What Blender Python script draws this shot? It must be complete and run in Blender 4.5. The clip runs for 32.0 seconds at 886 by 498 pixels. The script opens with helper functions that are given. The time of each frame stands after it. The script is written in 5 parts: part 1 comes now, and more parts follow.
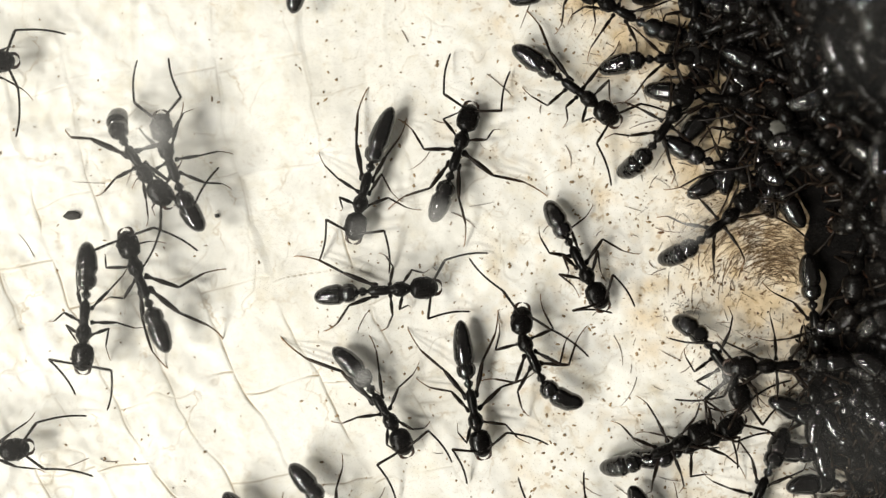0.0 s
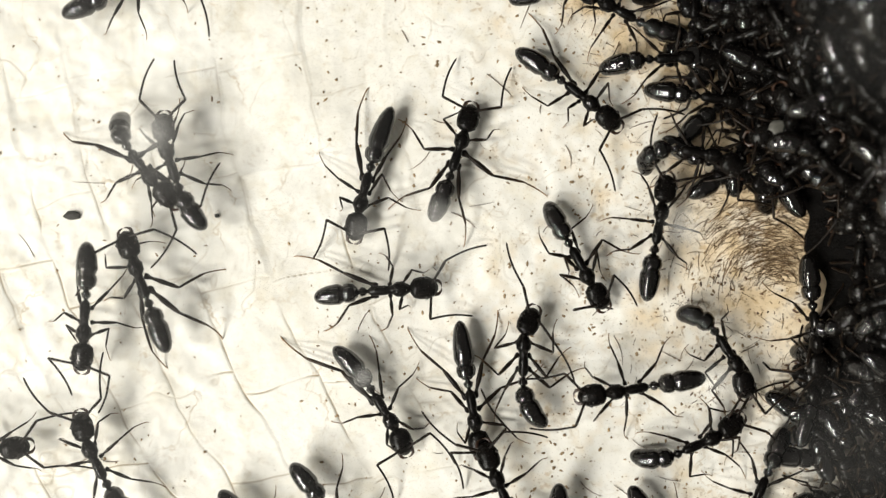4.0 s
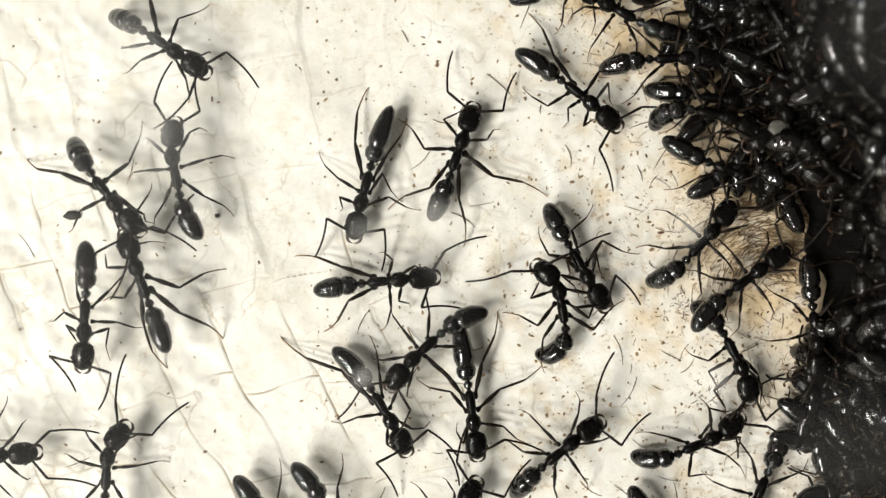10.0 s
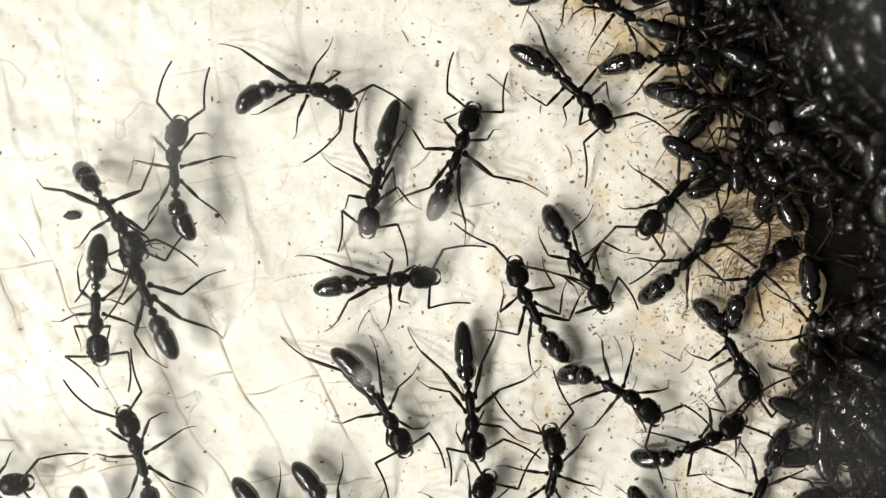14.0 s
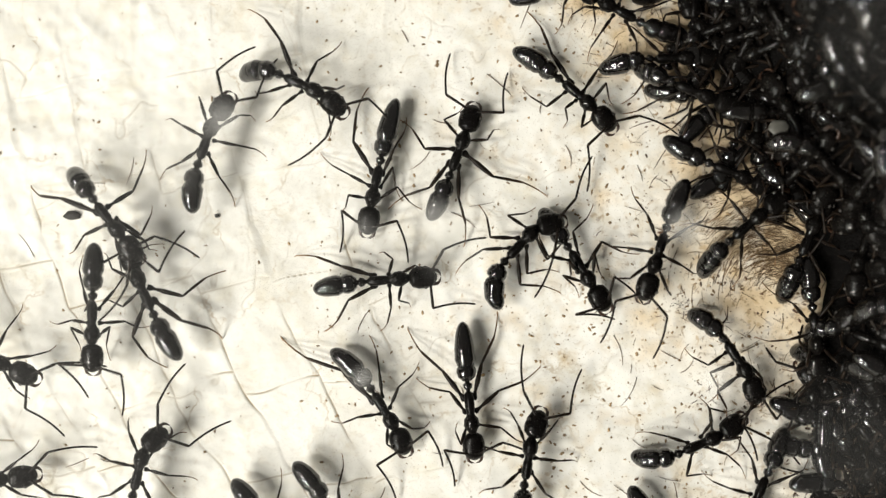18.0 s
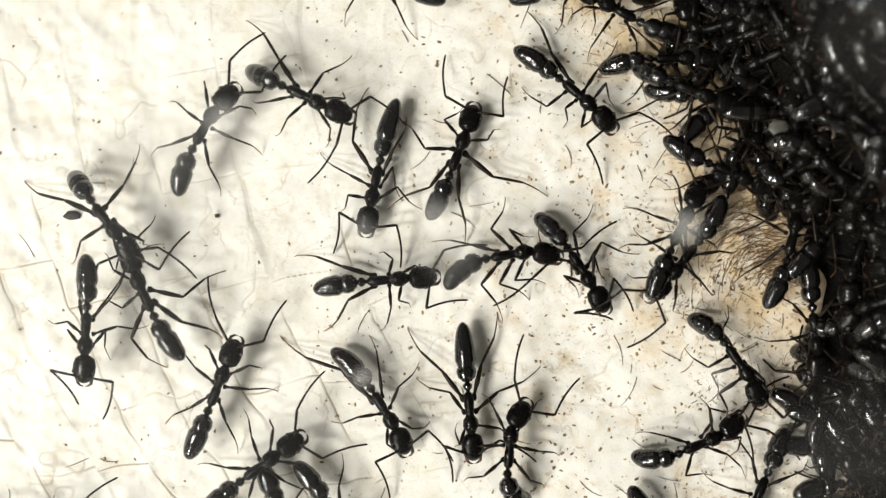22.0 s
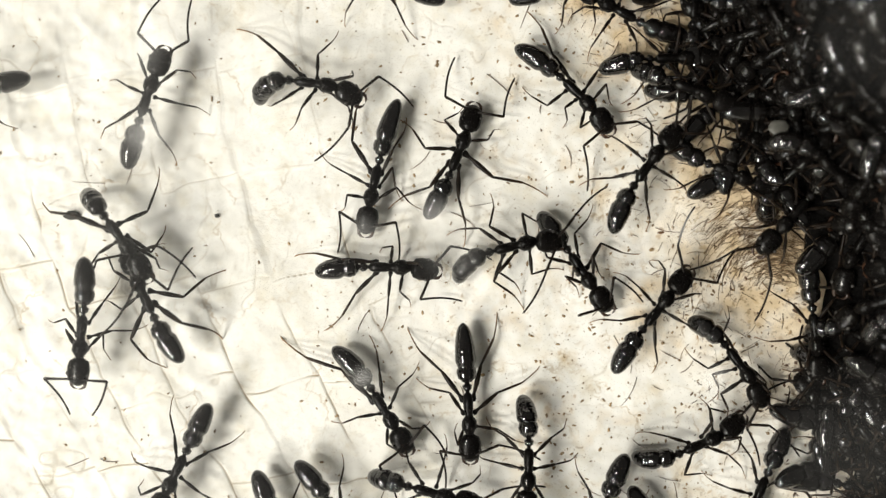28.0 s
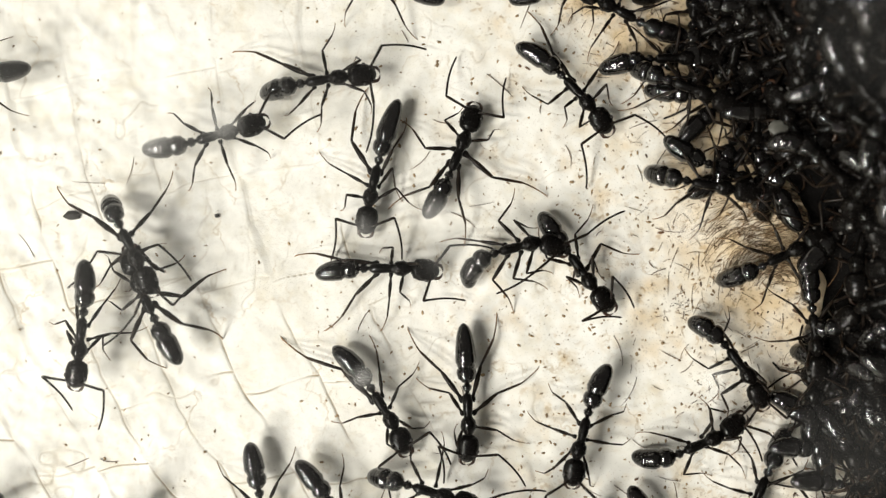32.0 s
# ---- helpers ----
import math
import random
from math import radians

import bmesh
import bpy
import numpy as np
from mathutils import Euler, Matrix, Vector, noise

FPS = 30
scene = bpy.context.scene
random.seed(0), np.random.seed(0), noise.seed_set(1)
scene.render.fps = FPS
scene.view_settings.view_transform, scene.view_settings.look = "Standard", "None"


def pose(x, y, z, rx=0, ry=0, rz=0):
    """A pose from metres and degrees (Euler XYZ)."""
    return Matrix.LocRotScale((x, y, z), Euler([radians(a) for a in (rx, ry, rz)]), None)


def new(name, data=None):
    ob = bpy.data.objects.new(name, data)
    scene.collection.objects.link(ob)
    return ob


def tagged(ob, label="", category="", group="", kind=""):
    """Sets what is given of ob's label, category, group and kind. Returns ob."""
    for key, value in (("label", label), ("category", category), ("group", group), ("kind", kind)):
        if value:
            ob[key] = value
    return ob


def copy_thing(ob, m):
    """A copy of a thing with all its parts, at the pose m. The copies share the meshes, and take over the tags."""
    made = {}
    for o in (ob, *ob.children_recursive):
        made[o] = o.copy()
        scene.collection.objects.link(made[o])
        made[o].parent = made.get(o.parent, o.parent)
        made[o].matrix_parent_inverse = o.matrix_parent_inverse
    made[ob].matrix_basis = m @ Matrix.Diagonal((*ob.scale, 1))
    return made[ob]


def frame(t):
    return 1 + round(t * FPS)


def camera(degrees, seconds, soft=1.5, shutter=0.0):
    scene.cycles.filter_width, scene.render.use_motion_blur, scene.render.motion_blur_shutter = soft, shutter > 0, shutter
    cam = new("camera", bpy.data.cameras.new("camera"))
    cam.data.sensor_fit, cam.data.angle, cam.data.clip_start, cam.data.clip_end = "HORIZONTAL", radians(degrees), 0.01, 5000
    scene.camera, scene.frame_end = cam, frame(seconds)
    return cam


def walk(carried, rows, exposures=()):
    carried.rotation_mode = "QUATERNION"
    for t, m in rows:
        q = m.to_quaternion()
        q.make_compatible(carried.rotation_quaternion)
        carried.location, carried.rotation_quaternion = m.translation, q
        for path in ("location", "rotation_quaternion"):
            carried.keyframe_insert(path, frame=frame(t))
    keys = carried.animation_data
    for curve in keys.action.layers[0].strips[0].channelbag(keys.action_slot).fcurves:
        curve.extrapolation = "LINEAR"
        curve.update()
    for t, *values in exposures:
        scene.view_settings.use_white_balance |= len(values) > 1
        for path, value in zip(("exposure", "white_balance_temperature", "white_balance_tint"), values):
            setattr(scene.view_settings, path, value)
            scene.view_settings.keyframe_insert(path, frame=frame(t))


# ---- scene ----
import functools

MM = 0.001
cam = camera(40, 32.0, soft=1.35)
cam.data.dof.use_dof, cam.data.dof.focus_distance, cam.data.dof.aperture_fstop = True, 0.0758, 15.0
walk(cam, [(0.0, pose(0, 0, 0.0769)), (32.0, pose(0, 0, 0.0769))])

# ---- light: three short bench lamp tubes on one side, and a dim room around ----
scene.view_settings.exposure = 0.0
world = bpy.data.worlds.new("room")
scene.world = world
world.use_nodes = True
world.node_tree.nodes["Background"].inputs[0].default_value = (1.0, 0.95, 0.86, 1)
world.node_tree.nodes["Background"].inputs[1].default_value = 0.11


def bench_lamp(x, y, z, watts, length, width):
    """A tube that lies along x and shines at the middle of the ground."""
    data = bpy.data.lights.new("bench_lamp", "AREA")
    data.shape, data.size, data.size_y, data.energy, data.color = "RECTANGLE", length, width, watts, (1.0, 0.966, 0.880)
    back = (Vector((x, y, z)) - Vector((0.008, 0, 0))).normalized()
    side = (Vector((1, 0, 0)) - back * back.x).normalized()
    m = Matrix((side, back.cross(side), back)).transposed().to_4x4()
    m.translation = (x, y, z)
    ob = new("bench_lamp", data)
    ob.matrix_basis = m
    return ob


for lean in (8, 29, 50):
    bench_lamp(-0.36, -0.57 * math.sin(math.radians(lean)), 0.57 * math.cos(math.radians(lean)), 2.36, 0.18, 0.075)


# ---- materials ----
def material(name):
    m = bpy.data.materials.new(name)
    m.use_nodes = True
    nt = m.node_tree
    return m, nt, nt.nodes["Principled BSDF"]


def add(nt, kind, **values):
    n = nt.nodes.new("ShaderNode" + kind)
    for k, v in values.items():
        n.inputs[k.replace("_", " ")].default_value = v
    return n


def ramp(nt, source, stops):
    n = nt.nodes.new("ShaderNodeValToRGB")
    while len(n.color_ramp.elements) < len(stops):
        n.color_ramp.elements.new(0.5)
    for e, (p, c) in zip(n.color_ramp.elements, stops):
        e.position, e.color = p, (*c, 1)
    nt.links.new(source, n.inputs[0])
    return n.outputs[0]


def coords(nt, which="Object"):
    return nt.nodes.new("ShaderNodeTexCoord").outputs[which]


def noise_tex(nt, scale, detail=4.0, rough=0.6, which="Object"):
    n = add(nt, "TexNoise", Scale=scale, Detail=detail, Roughness=rough)
    nt.links.new(coords(nt, which), n.inputs["Vector"])
    return n.outputs["Fac"]


def bump(nt, bsdf, source, strength, distance):
    n = add(nt, "Bump", Strength=strength, Distance=distance)
    nt.links.new(source, n.inputs["Height"])
    nt.links.new(n.outputs[0], bsdf.inputs["Normal"])
    return n


def mix_rgb(nt, fac, a, b, blend="MIX"):
    n = nt.nodes.new("ShaderNodeMix")
    n.data_type, n.blend_type = "RGBA", blend
    for socket, v in ((n.inputs[0], fac), (n.inputs[6], a), (n.inputs[7], b)):
        if isinstance(v, (float, int)):
            socket.default_value = v
        elif isinstance(v, tuple):
            socket.default_value = (*v, 1)
        else:
            nt.links.new(v, socket)
    return n.outputs[2]


def make_ground_material():
    m, nt, b = material("pale_plaster")
    stain = nt.nodes.new("ShaderNodeAttribute")
    stain.attribute_name = "stain"
    groove = nt.nodes.new("ShaderNodeAttribute")
    groove.attribute_name = "groove"
    broad = ramp(nt, noise_tex(nt, 140, 5, 0.6), [(0.35, (0.76, 0.745, 0.685)), (0.62, (0.85, 0.843, 0.80))])
    blotch = ramp(nt, noise_tex(nt, 420, 6, 0.7), [(0.50, (0, 0, 0)), (0.75, (1, 1, 1))])
    c = mix_rgb(nt, blotch, broad, (0.69, 0.65, 0.54))
    fine = ramp(nt, noise_tex(nt, 2600, 3, 0.7), [(0.54, (0, 0, 0)), (0.70, (1, 1, 1))])
    tan = mix_rgb(nt, fine, (0.64, 0.50, 0.31), (0.26, 0.17, 0.085))
    c = mix_rgb(nt, stain.outputs["Fac"], c, tan)
    # hairline cracks
    warp = add(nt, "TexNoise", Scale=700.0, Detail=4.0, Roughness=0.6)
    nt.links.new(coords(nt), warp.inputs["Vector"])
    off = nt.nodes.new("ShaderNodeVectorMath")
    off.operation = "MULTIPLY_ADD"
    nt.links.new(warp.outputs["Color"], off.inputs[0])
    off.inputs[1].default_value = (0.0022, 0.0022, 0.0022)
    nt.links.new(coords(nt), off.inputs[2])
    cracks = add(nt, "TexVoronoi", Scale=230.0)
    cracks.feature = "DISTANCE_TO_EDGE"
    nt.links.new(off.outputs[0], cracks.inputs["Vector"])
    line = ramp(nt, cracks.outputs["Distance"], [(0.004, (1, 1, 1)), (0.018, (0, 0, 0))])
    some = ramp(nt, noise_tex(nt, 330, 3, 0.6), [(0.48, (0, 0, 0)), (0.66, (0.6, 0.6, 0.6))])
    c = mix_rgb(nt, mix_rgb(nt, 1.0, line, some, "MULTIPLY"), c, (0.46, 0.36, 0.22))
    # sparse brown flecks, thicker where the floor is trodden
    trodden = ramp(nt, stain.outputs["Fac"], [(0.0, (0.22, 0.22, 0.22)), (0.25, (1, 1, 1))])
    for scale, near, share, tint in ((900.0, 0.12, 0.80, (0.52, 0.40, 0.24)), (1500.0, 0.18, 0.66, (0.44, 0.31, 0.16)), (2600.0, 0.22, 0.62, (0.27, 0.18, 0.09))):
        spots = add(nt, "TexVoronoi", Scale=scale)
        nt.links.new(off.outputs[0], spots.inputs["Vector"])
        dot = ramp(nt, spots.outputs["Distance"], [(near, (1, 1, 1)), (near + 0.16, (0, 0, 0))])
        pick = ramp(nt, spots.outputs["Color"], [(share, (0, 0, 0)), (share + 0.05, (0.6, 0.6, 0.6))])
        dot = mix_rgb(nt, 1.0, dot, pick, "MULTIPLY")
        c = mix_rgb(nt, mix_rgb(nt, 1.0, dot, trodden, "MULTIPLY"), c, tint)
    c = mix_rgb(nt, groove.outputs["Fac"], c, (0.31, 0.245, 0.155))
    nt.links.new(c, b.inputs["Base Color"])
    b.inputs["Roughness"].default_value = 0.48
    b.inputs["Specular IOR Level"].default_value = 0.3
    bump(nt, b, noise_tex(nt, 480, 6, 0.55), 0.5, 0.0002)
    return m


def make_cuticle():
    m, nt, b = material("black_cuticle")
    c = ramp(nt, noise_tex(nt, 900, 4, 0.6), [(0.3, (0.002, 0.0018, 0.0017)), (0.7, (0.006, 0.005, 0.0043))])
    nt.links.new(c, b.inputs["Base Color"])
    r = ramp(nt, noise_tex(nt, 2500, 3, 0.6), [(0.3, (0.05, 0.05, 0.05)), (0.7, (0.10, 0.10, 0.10))])
    nt.links.new(r, b.inputs["Roughness"])
    b.inputs["Specular IOR Level"].default_value = 0.5
    b.inputs["Coat Weight"].default_value = 0.45
    b.inputs["Coat Roughness"].default_value = 0.06
    b.inputs["Coat IOR"].default_value = 1.55
    bump(nt, b, noise_tex(nt, 2600, 2, 0.5), 0.2, 0.00005)
    return m


def make_dull_cuticle():
    """The finely pitted, satin cuticle of head and thorax."""
    m, nt, b = material("satin_cuticle")
    c = ramp(nt, noise_tex(nt, 900, 4, 0.6), [(0.3, (0.0015, 0.0013, 0.0012)), (0.7, (0.005, 0.0042, 0.0036))])
    nt.links.new(c, b.inputs["Base Color"])
    r = ramp(nt, noise_tex(nt, 2500, 3, 0.6), [(0.3, (0.22, 0.22, 0.22)), (0.7, (0.36, 0.36, 0.36))])
    nt.links.new(r, b.inputs["Roughness"])
    b.inputs["Specular IOR Level"].default_value = 0.08
    b.inputs["Coat Weight"].default_value = 0.16
    b.inputs["Coat Roughness"].default_value = 0.10
    bump(nt, b, noise_tex(nt, 6000, 3, 0.6), 0.35, 0.00003)
    return m


def make_leg_material(name, mid, tip):
    m, nt, b = material(name)
    sep = nt.nodes.new("ShaderNodeSeparateXYZ")
    nt.links.new(coords(nt, "Generated"), sep.inputs[0])
    c = ramp(nt, sep.outputs[0], [(0.0, (0.004, 0.0033, 0.003)), (0.38, mid), (0.62, tuple(0.22 * v for v in tip)), (1.0, tip)])
    nt.links.new(c, b.inputs["Base Color"])
    b.inputs["Roughness"].default_value = 0.32
    b.inputs["Specular IOR Level"].default_value = 0.11
    bump(nt, b, noise_tex(nt, 8000, 2, 0.6), 0.3, 0.00002)
    return m


def plain_material(name, dark, light, scale, rough, bump_height=0.0):
    m, nt, b = material(name)
    info = nt.nodes.new("ShaderNodeNewGeometry")
    c = ramp(nt, noise_tex(nt, scale, 5, 0.65), [(0.3, dark), (0.7, light)])
    nt.links.new(mix_rgb(nt, info.outputs["Random Per Island"], c, dark), b.inputs["Base Color"])
    b.inputs["Roughness"].default_value = rough
    if bump_height:
        bump(nt, b, noise_tex(nt, scale * 3, 5, 0.65), 0.8, bump_height)
    return m


GROUND = make_ground_material()
CUTICLE = make_cuticle()
DULL = make_dull_cuticle()
LEG = make_leg_material("leg_cuticle", (0.014, 0.010, 0.0075), (0.022, 0.015, 0.010))
FOOT = make_leg_material("foot_cuticle", (0.026, 0.016, 0.010), (0.30, 0.175, 0.085))
EYE = plain_material("dull_eye", (0.02, 0.018, 0.016), (0.05, 0.045, 0.04), 9000, 0.55)
JAW = plain_material("brown_jaw", (0.02, 0.010, 0.006), (0.07, 0.030, 0.014), 3000, 0.3)
# near-black base paints in the dark between the massed ants
FILLER = plain_material("black_filler", (0.0015, 0.0013, 0.0012), (0.005, 0.004, 0.0035), 900, 0.9, 0.0004)
FILLER.node_tree.nodes["Principled BSDF"].inputs["Specular IOR Level"].default_value = 0.1
PEBBLE = plain_material("dark_pebble", (0.015, 0.014, 0.012), (0.06, 0.055, 0.045), 2500, 0.7, 0.00005)
GRAIN = plain_material("brown_grain", (0.17, 0.115, 0.06), (0.48, 0.34, 0.18), 1500, 0.7)
FIBRE = plain_material("straw_fibre", (0.06, 0.034, 0.015), (0.40, 0.27, 0.14), 1200, 0.6)
SHED = plain_material("shed_leg", (0.05, 0.025, 0.012), (0.20, 0.10, 0.045), 1200, 0.5)
HUSK = plain_material("pale_husk", (0.07, 0.07, 0.06), (0.20, 0.19, 0.17), 1500, 0.5)


def make_clear():
    m, nt, b = material("clear_glass")
    nt.nodes.remove(b)
    out = nt.nodes["Material Output"]
    t, g = add(nt, "BsdfTransparent"), add(nt, "BsdfGlossy", Roughness=0.02)
    fr = add(nt, "Fresnel", IOR=1.12)
    mix = nt.nodes.new("ShaderNodeMixShader")
    nt.links.new(fr.outputs[0], mix.inputs[0])
    nt.links.new(t.outputs[0], mix.inputs[1])
    nt.links.new(g.outputs[0], mix.inputs[2])
    nt.links.new(mix.outputs[0], out.inputs[0])
    return m


# fog on the glass: x, y, radius in mm, thickness of the film
FOG = ((-0.39, 1.49, 1.35, 0.30),
       (0.45, 0.03, 2.38, 0.08),
       (-3.98, -6.37, 0.67, 0.32),
       (12.01, 1.09, 1.18, 0.35),
       (-11.00, 6.40, 1.35, 0.30),
       (-14.64, 5.75, 1.40, 0.34),
       (-15.68, 9.85, 2.24, 0.18),
       (-4.04, 0.87, 0.98, 0.15),
       (-14.42, 5.36, 3.65, 0.10),
       (13.63, -6.48, 0.84, 0.30),
       # the last two are painted haze that greys the black right side
       (20.37, -9.79, 4.77, 0.03),
       (21.21, 10.69, 4.77, 0.02))


def make_film():
    """Breath-like condensation on the glass, in a few soft spots and a thin veil to the left, with haze painted in on
    the right.
    """
    m, nt, b = material("fogged_glass")
    nt.nodes.remove(b)
    out = nt.nodes["Material Output"]
    where = coords(nt, "Object")
    total = None
    for x, y, r, s in FOG:
        d = nt.nodes.new("ShaderNodeVectorMath")
        d.operation = "DISTANCE"
        nt.links.new(where, d.inputs[0])
        d.inputs[1].default_value = (x * MM, y * MM, 0)
        mr = nt.nodes.new("ShaderNodeMapRange")
        mr.interpolation_type = "SMOOTHSTEP"
        for i, v in ((1, r * MM), (2, r * 0.15 * MM), (3, 0.0), (4, s)):
            mr.inputs[i].default_value = v
        nt.links.new(d.outputs["Value"], mr.inputs[0])
        if total is None:
            total = mr.outputs[0]
        else:
            a = nt.nodes.new("ShaderNodeMath")
            nt.links.new(total, a.inputs[0])
            nt.links.new(mr.outputs[0], a.inputs[1])
            total = a.outputs[0]
    sep = nt.nodes.new("ShaderNodeSeparateXYZ")
    nt.links.new(where, sep.inputs[0])
    veil = nt.nodes.new("ShaderNodeMapRange")
    for i, v in ((1, 2 * MM), (2, -20 * MM), (3, 0.0), (4, 0.040)):
        veil.inputs[i].default_value = v
    nt.links.new(sep.outputs[0], veil.inputs[0])
    # painted grey haze towards the right edge, lifting the blacks there
    edge = nt.nodes.new("ShaderNodeMapRange")
    for i, v in ((1, 20.5 * MM), (2, 24.5 * MM), (3, 0.0), (4, 0.006)):
        edge.inputs[i].default_value = v
    nt.links.new(sep.outputs[0], edge.inputs[0])
    both = nt.nodes.new("ShaderNodeMath")
    nt.links.new(edge.outputs[0], both.inputs[0])
    nt.links.new(veil.outputs[0], both.inputs[1])
    a = nt.nodes.new("ShaderNodeMath")
    nt.links.new(total, a.inputs[0])
    nt.links.new(both.outputs[0], a.inputs[1])
    uneven = ramp(nt, noise_tex(nt, 160, 4, 0.6), [(0.25, (0.45, 0.45, 0.45)), (0.7, (1, 1, 1))])
    k = nt.nodes.new("ShaderNodeMath")
    k.operation = "MULTIPLY"
    nt.links.new(a.outputs[0], k.inputs[0])
    nt.links.new(uneven, k.inputs[1])
    t, d = add(nt, "BsdfTransparent"), add(nt, "BsdfDiffuse", Color=(0.9, 0.9, 0.88, 1))
    mix = nt.nodes.new("ShaderNodeMixShader")
    nt.links.new(k.outputs[0], mix.inputs[0])
    nt.links.new(t.outputs[0], mix.inputs[1])
    nt.links.new(d.outputs[0], mix.inputs[2])
    nt.links.new(mix.outputs[0], out.inputs[0])
    return m


CLEAR, FILM = make_clear(), make_film()


# ---- mesh helpers ----
def mesh_from(name, verts, faces, mat, smooth=True):
    me = bpy.data.meshes.new(name)
    me.from_pydata([tuple(v) for v in verts], [], [tuple(f) for f in faces])
    if smooth:
        me.polygons.foreach_set("use_smooth", [True] * len(me.polygons))
    me.materials.append(mat)
    me.update()
    return me


def tube(points, radii, segs=8, flat=1.0):
    """Vertices and faces of a closed tube along points, in mm; flat squeezes it in height."""
    verts, faces = [], []
    pts = [Vector(p) for p in points]
    for i, p in enumerate(pts):
        d = (pts[min(i + 1, len(pts) - 1)] - pts[max(i - 1, 0)]).normalized()
        side = d.cross(Vector((0, 0, 1)))
        side = side.normalized() if side.length > 1e-4 else Vector((0, 1, 0))
        up = side.cross(d).normalized()
        for k in range(segs):
            a = 2 * math.pi * k / segs
            verts.append((p + (side * math.cos(a) + up * math.sin(a) * flat) * radii[i]) * MM)
    for i in range(len(pts) - 1):
        for k in range(segs):
            k2 = (k + 1) % segs
            faces.append((i * segs + k, i * segs + k2, (i + 1) * segs + k2, (i + 1) * segs + k))
    faces.append(tuple(range(segs - 1, -1, -1)))
    faces.append(tuple(range((len(pts) - 1) * segs, len(pts) * segs)))
    return verts, faces


def merged(shapes):
    verts, faces = [], []
    for v, f in shapes:
        n = len(verts)
        verts += v
        faces += [tuple(i + n for i in q) for q in f]
    return verts, faces


def smooth_profile(keys, n):
    """n stations along keys of (x, radius), eased between them."""
    xs, rs = [k[0] for k in keys], [k[1] for k in keys]
    out = []
    for i in range(n):
        x = xs[0] + (xs[-1] - xs[0]) * i / (n - 1)
        j = max(k for k in range(len(xs) - 1) if (x - xs[k]) * (xs[-1] - xs[0]) >= 0)
        f = (x - xs[j]) / (xs[j + 1] - xs[j])
        f = f * f * (3 - 2 * f)
        out.append((x, rs[j] + (rs[j + 1] - rs[j]) * f))
    return out


def lathe(profile, segs=16, flat=1.0, arch=0.0):
    return tube([(x, 0, arch * (1 - (2 * i / (len(profile) - 1) - 1) ** 2)) for i, (x, r) in enumerate(profile)], [max(r, 0.004) for x, r in profile], segs, flat)


# ---- the ground: one pale sheet of cast plaster with brick-like creases ----
def heap_edge(y):
    """Where the heap's foot lies, x in mm for y in mm."""
    return np.interp(y, (-40, -15.8, -11.4, -7.1, -4.2, -0.7, 2.1, 3.9, 5.2, 8.6, 12.1, 15.8, 18.5, 40),
                     (30.0, 28.6, 27.2, 23.2, 22.9, 22.6, 22.2, 21.0, 18.8, 18.2, 16.8, 14.2, 6.0, 3.0))


TABLES = {}
CELLS = np.random.RandomState(11).uniform(-1, 1, (2, 32, 32))


def value_noise(x, y, seed, cell):
    """Smooth noise from -1 to 1 for arrays, with features of that size."""
    if seed not in TABLES:
        TABLES[seed] = np.random.RandomState(seed).uniform(-1, 1, (64, 64))
    table = TABLES[seed]
    u, v = x / cell, y / cell
    i, j = np.floor(u).astype(int), np.floor(v).astype(int)
    f, g = u - i, v - j
    f, g = f * f * (3 - 2 * f), g * g * (3 - 2 * g)
    a, b = table[i % 64, j % 64], table[(i + 1) % 64, j % 64]
    c, d = table[i % 64, (j + 1) % 64], table[(i + 1) % 64, (j + 1) % 64]
    return a + (b - a) * f + (c - a) * g + (a - b - c + d) * f * g


# the long seams where they cross the upper edge of the ground, and the cross joints between them, in mm
SEAMS = np.array((-60, -52, -44.5, -40.4, -36.2, -32.0, -28.2, -24.2, -19.6, -14.8, -9.2, -3.8, 1.5, 6.5, 12, 18, 40, 60.0))
CROSS = np.array((0, 2.1, 4.4, 1.0, 5.2, -2.2, 1.4, -5.1, -6.3, 0.27, 4.55, -3.7, 2.0, -1.0, 3.0, 0.5, 2.0))


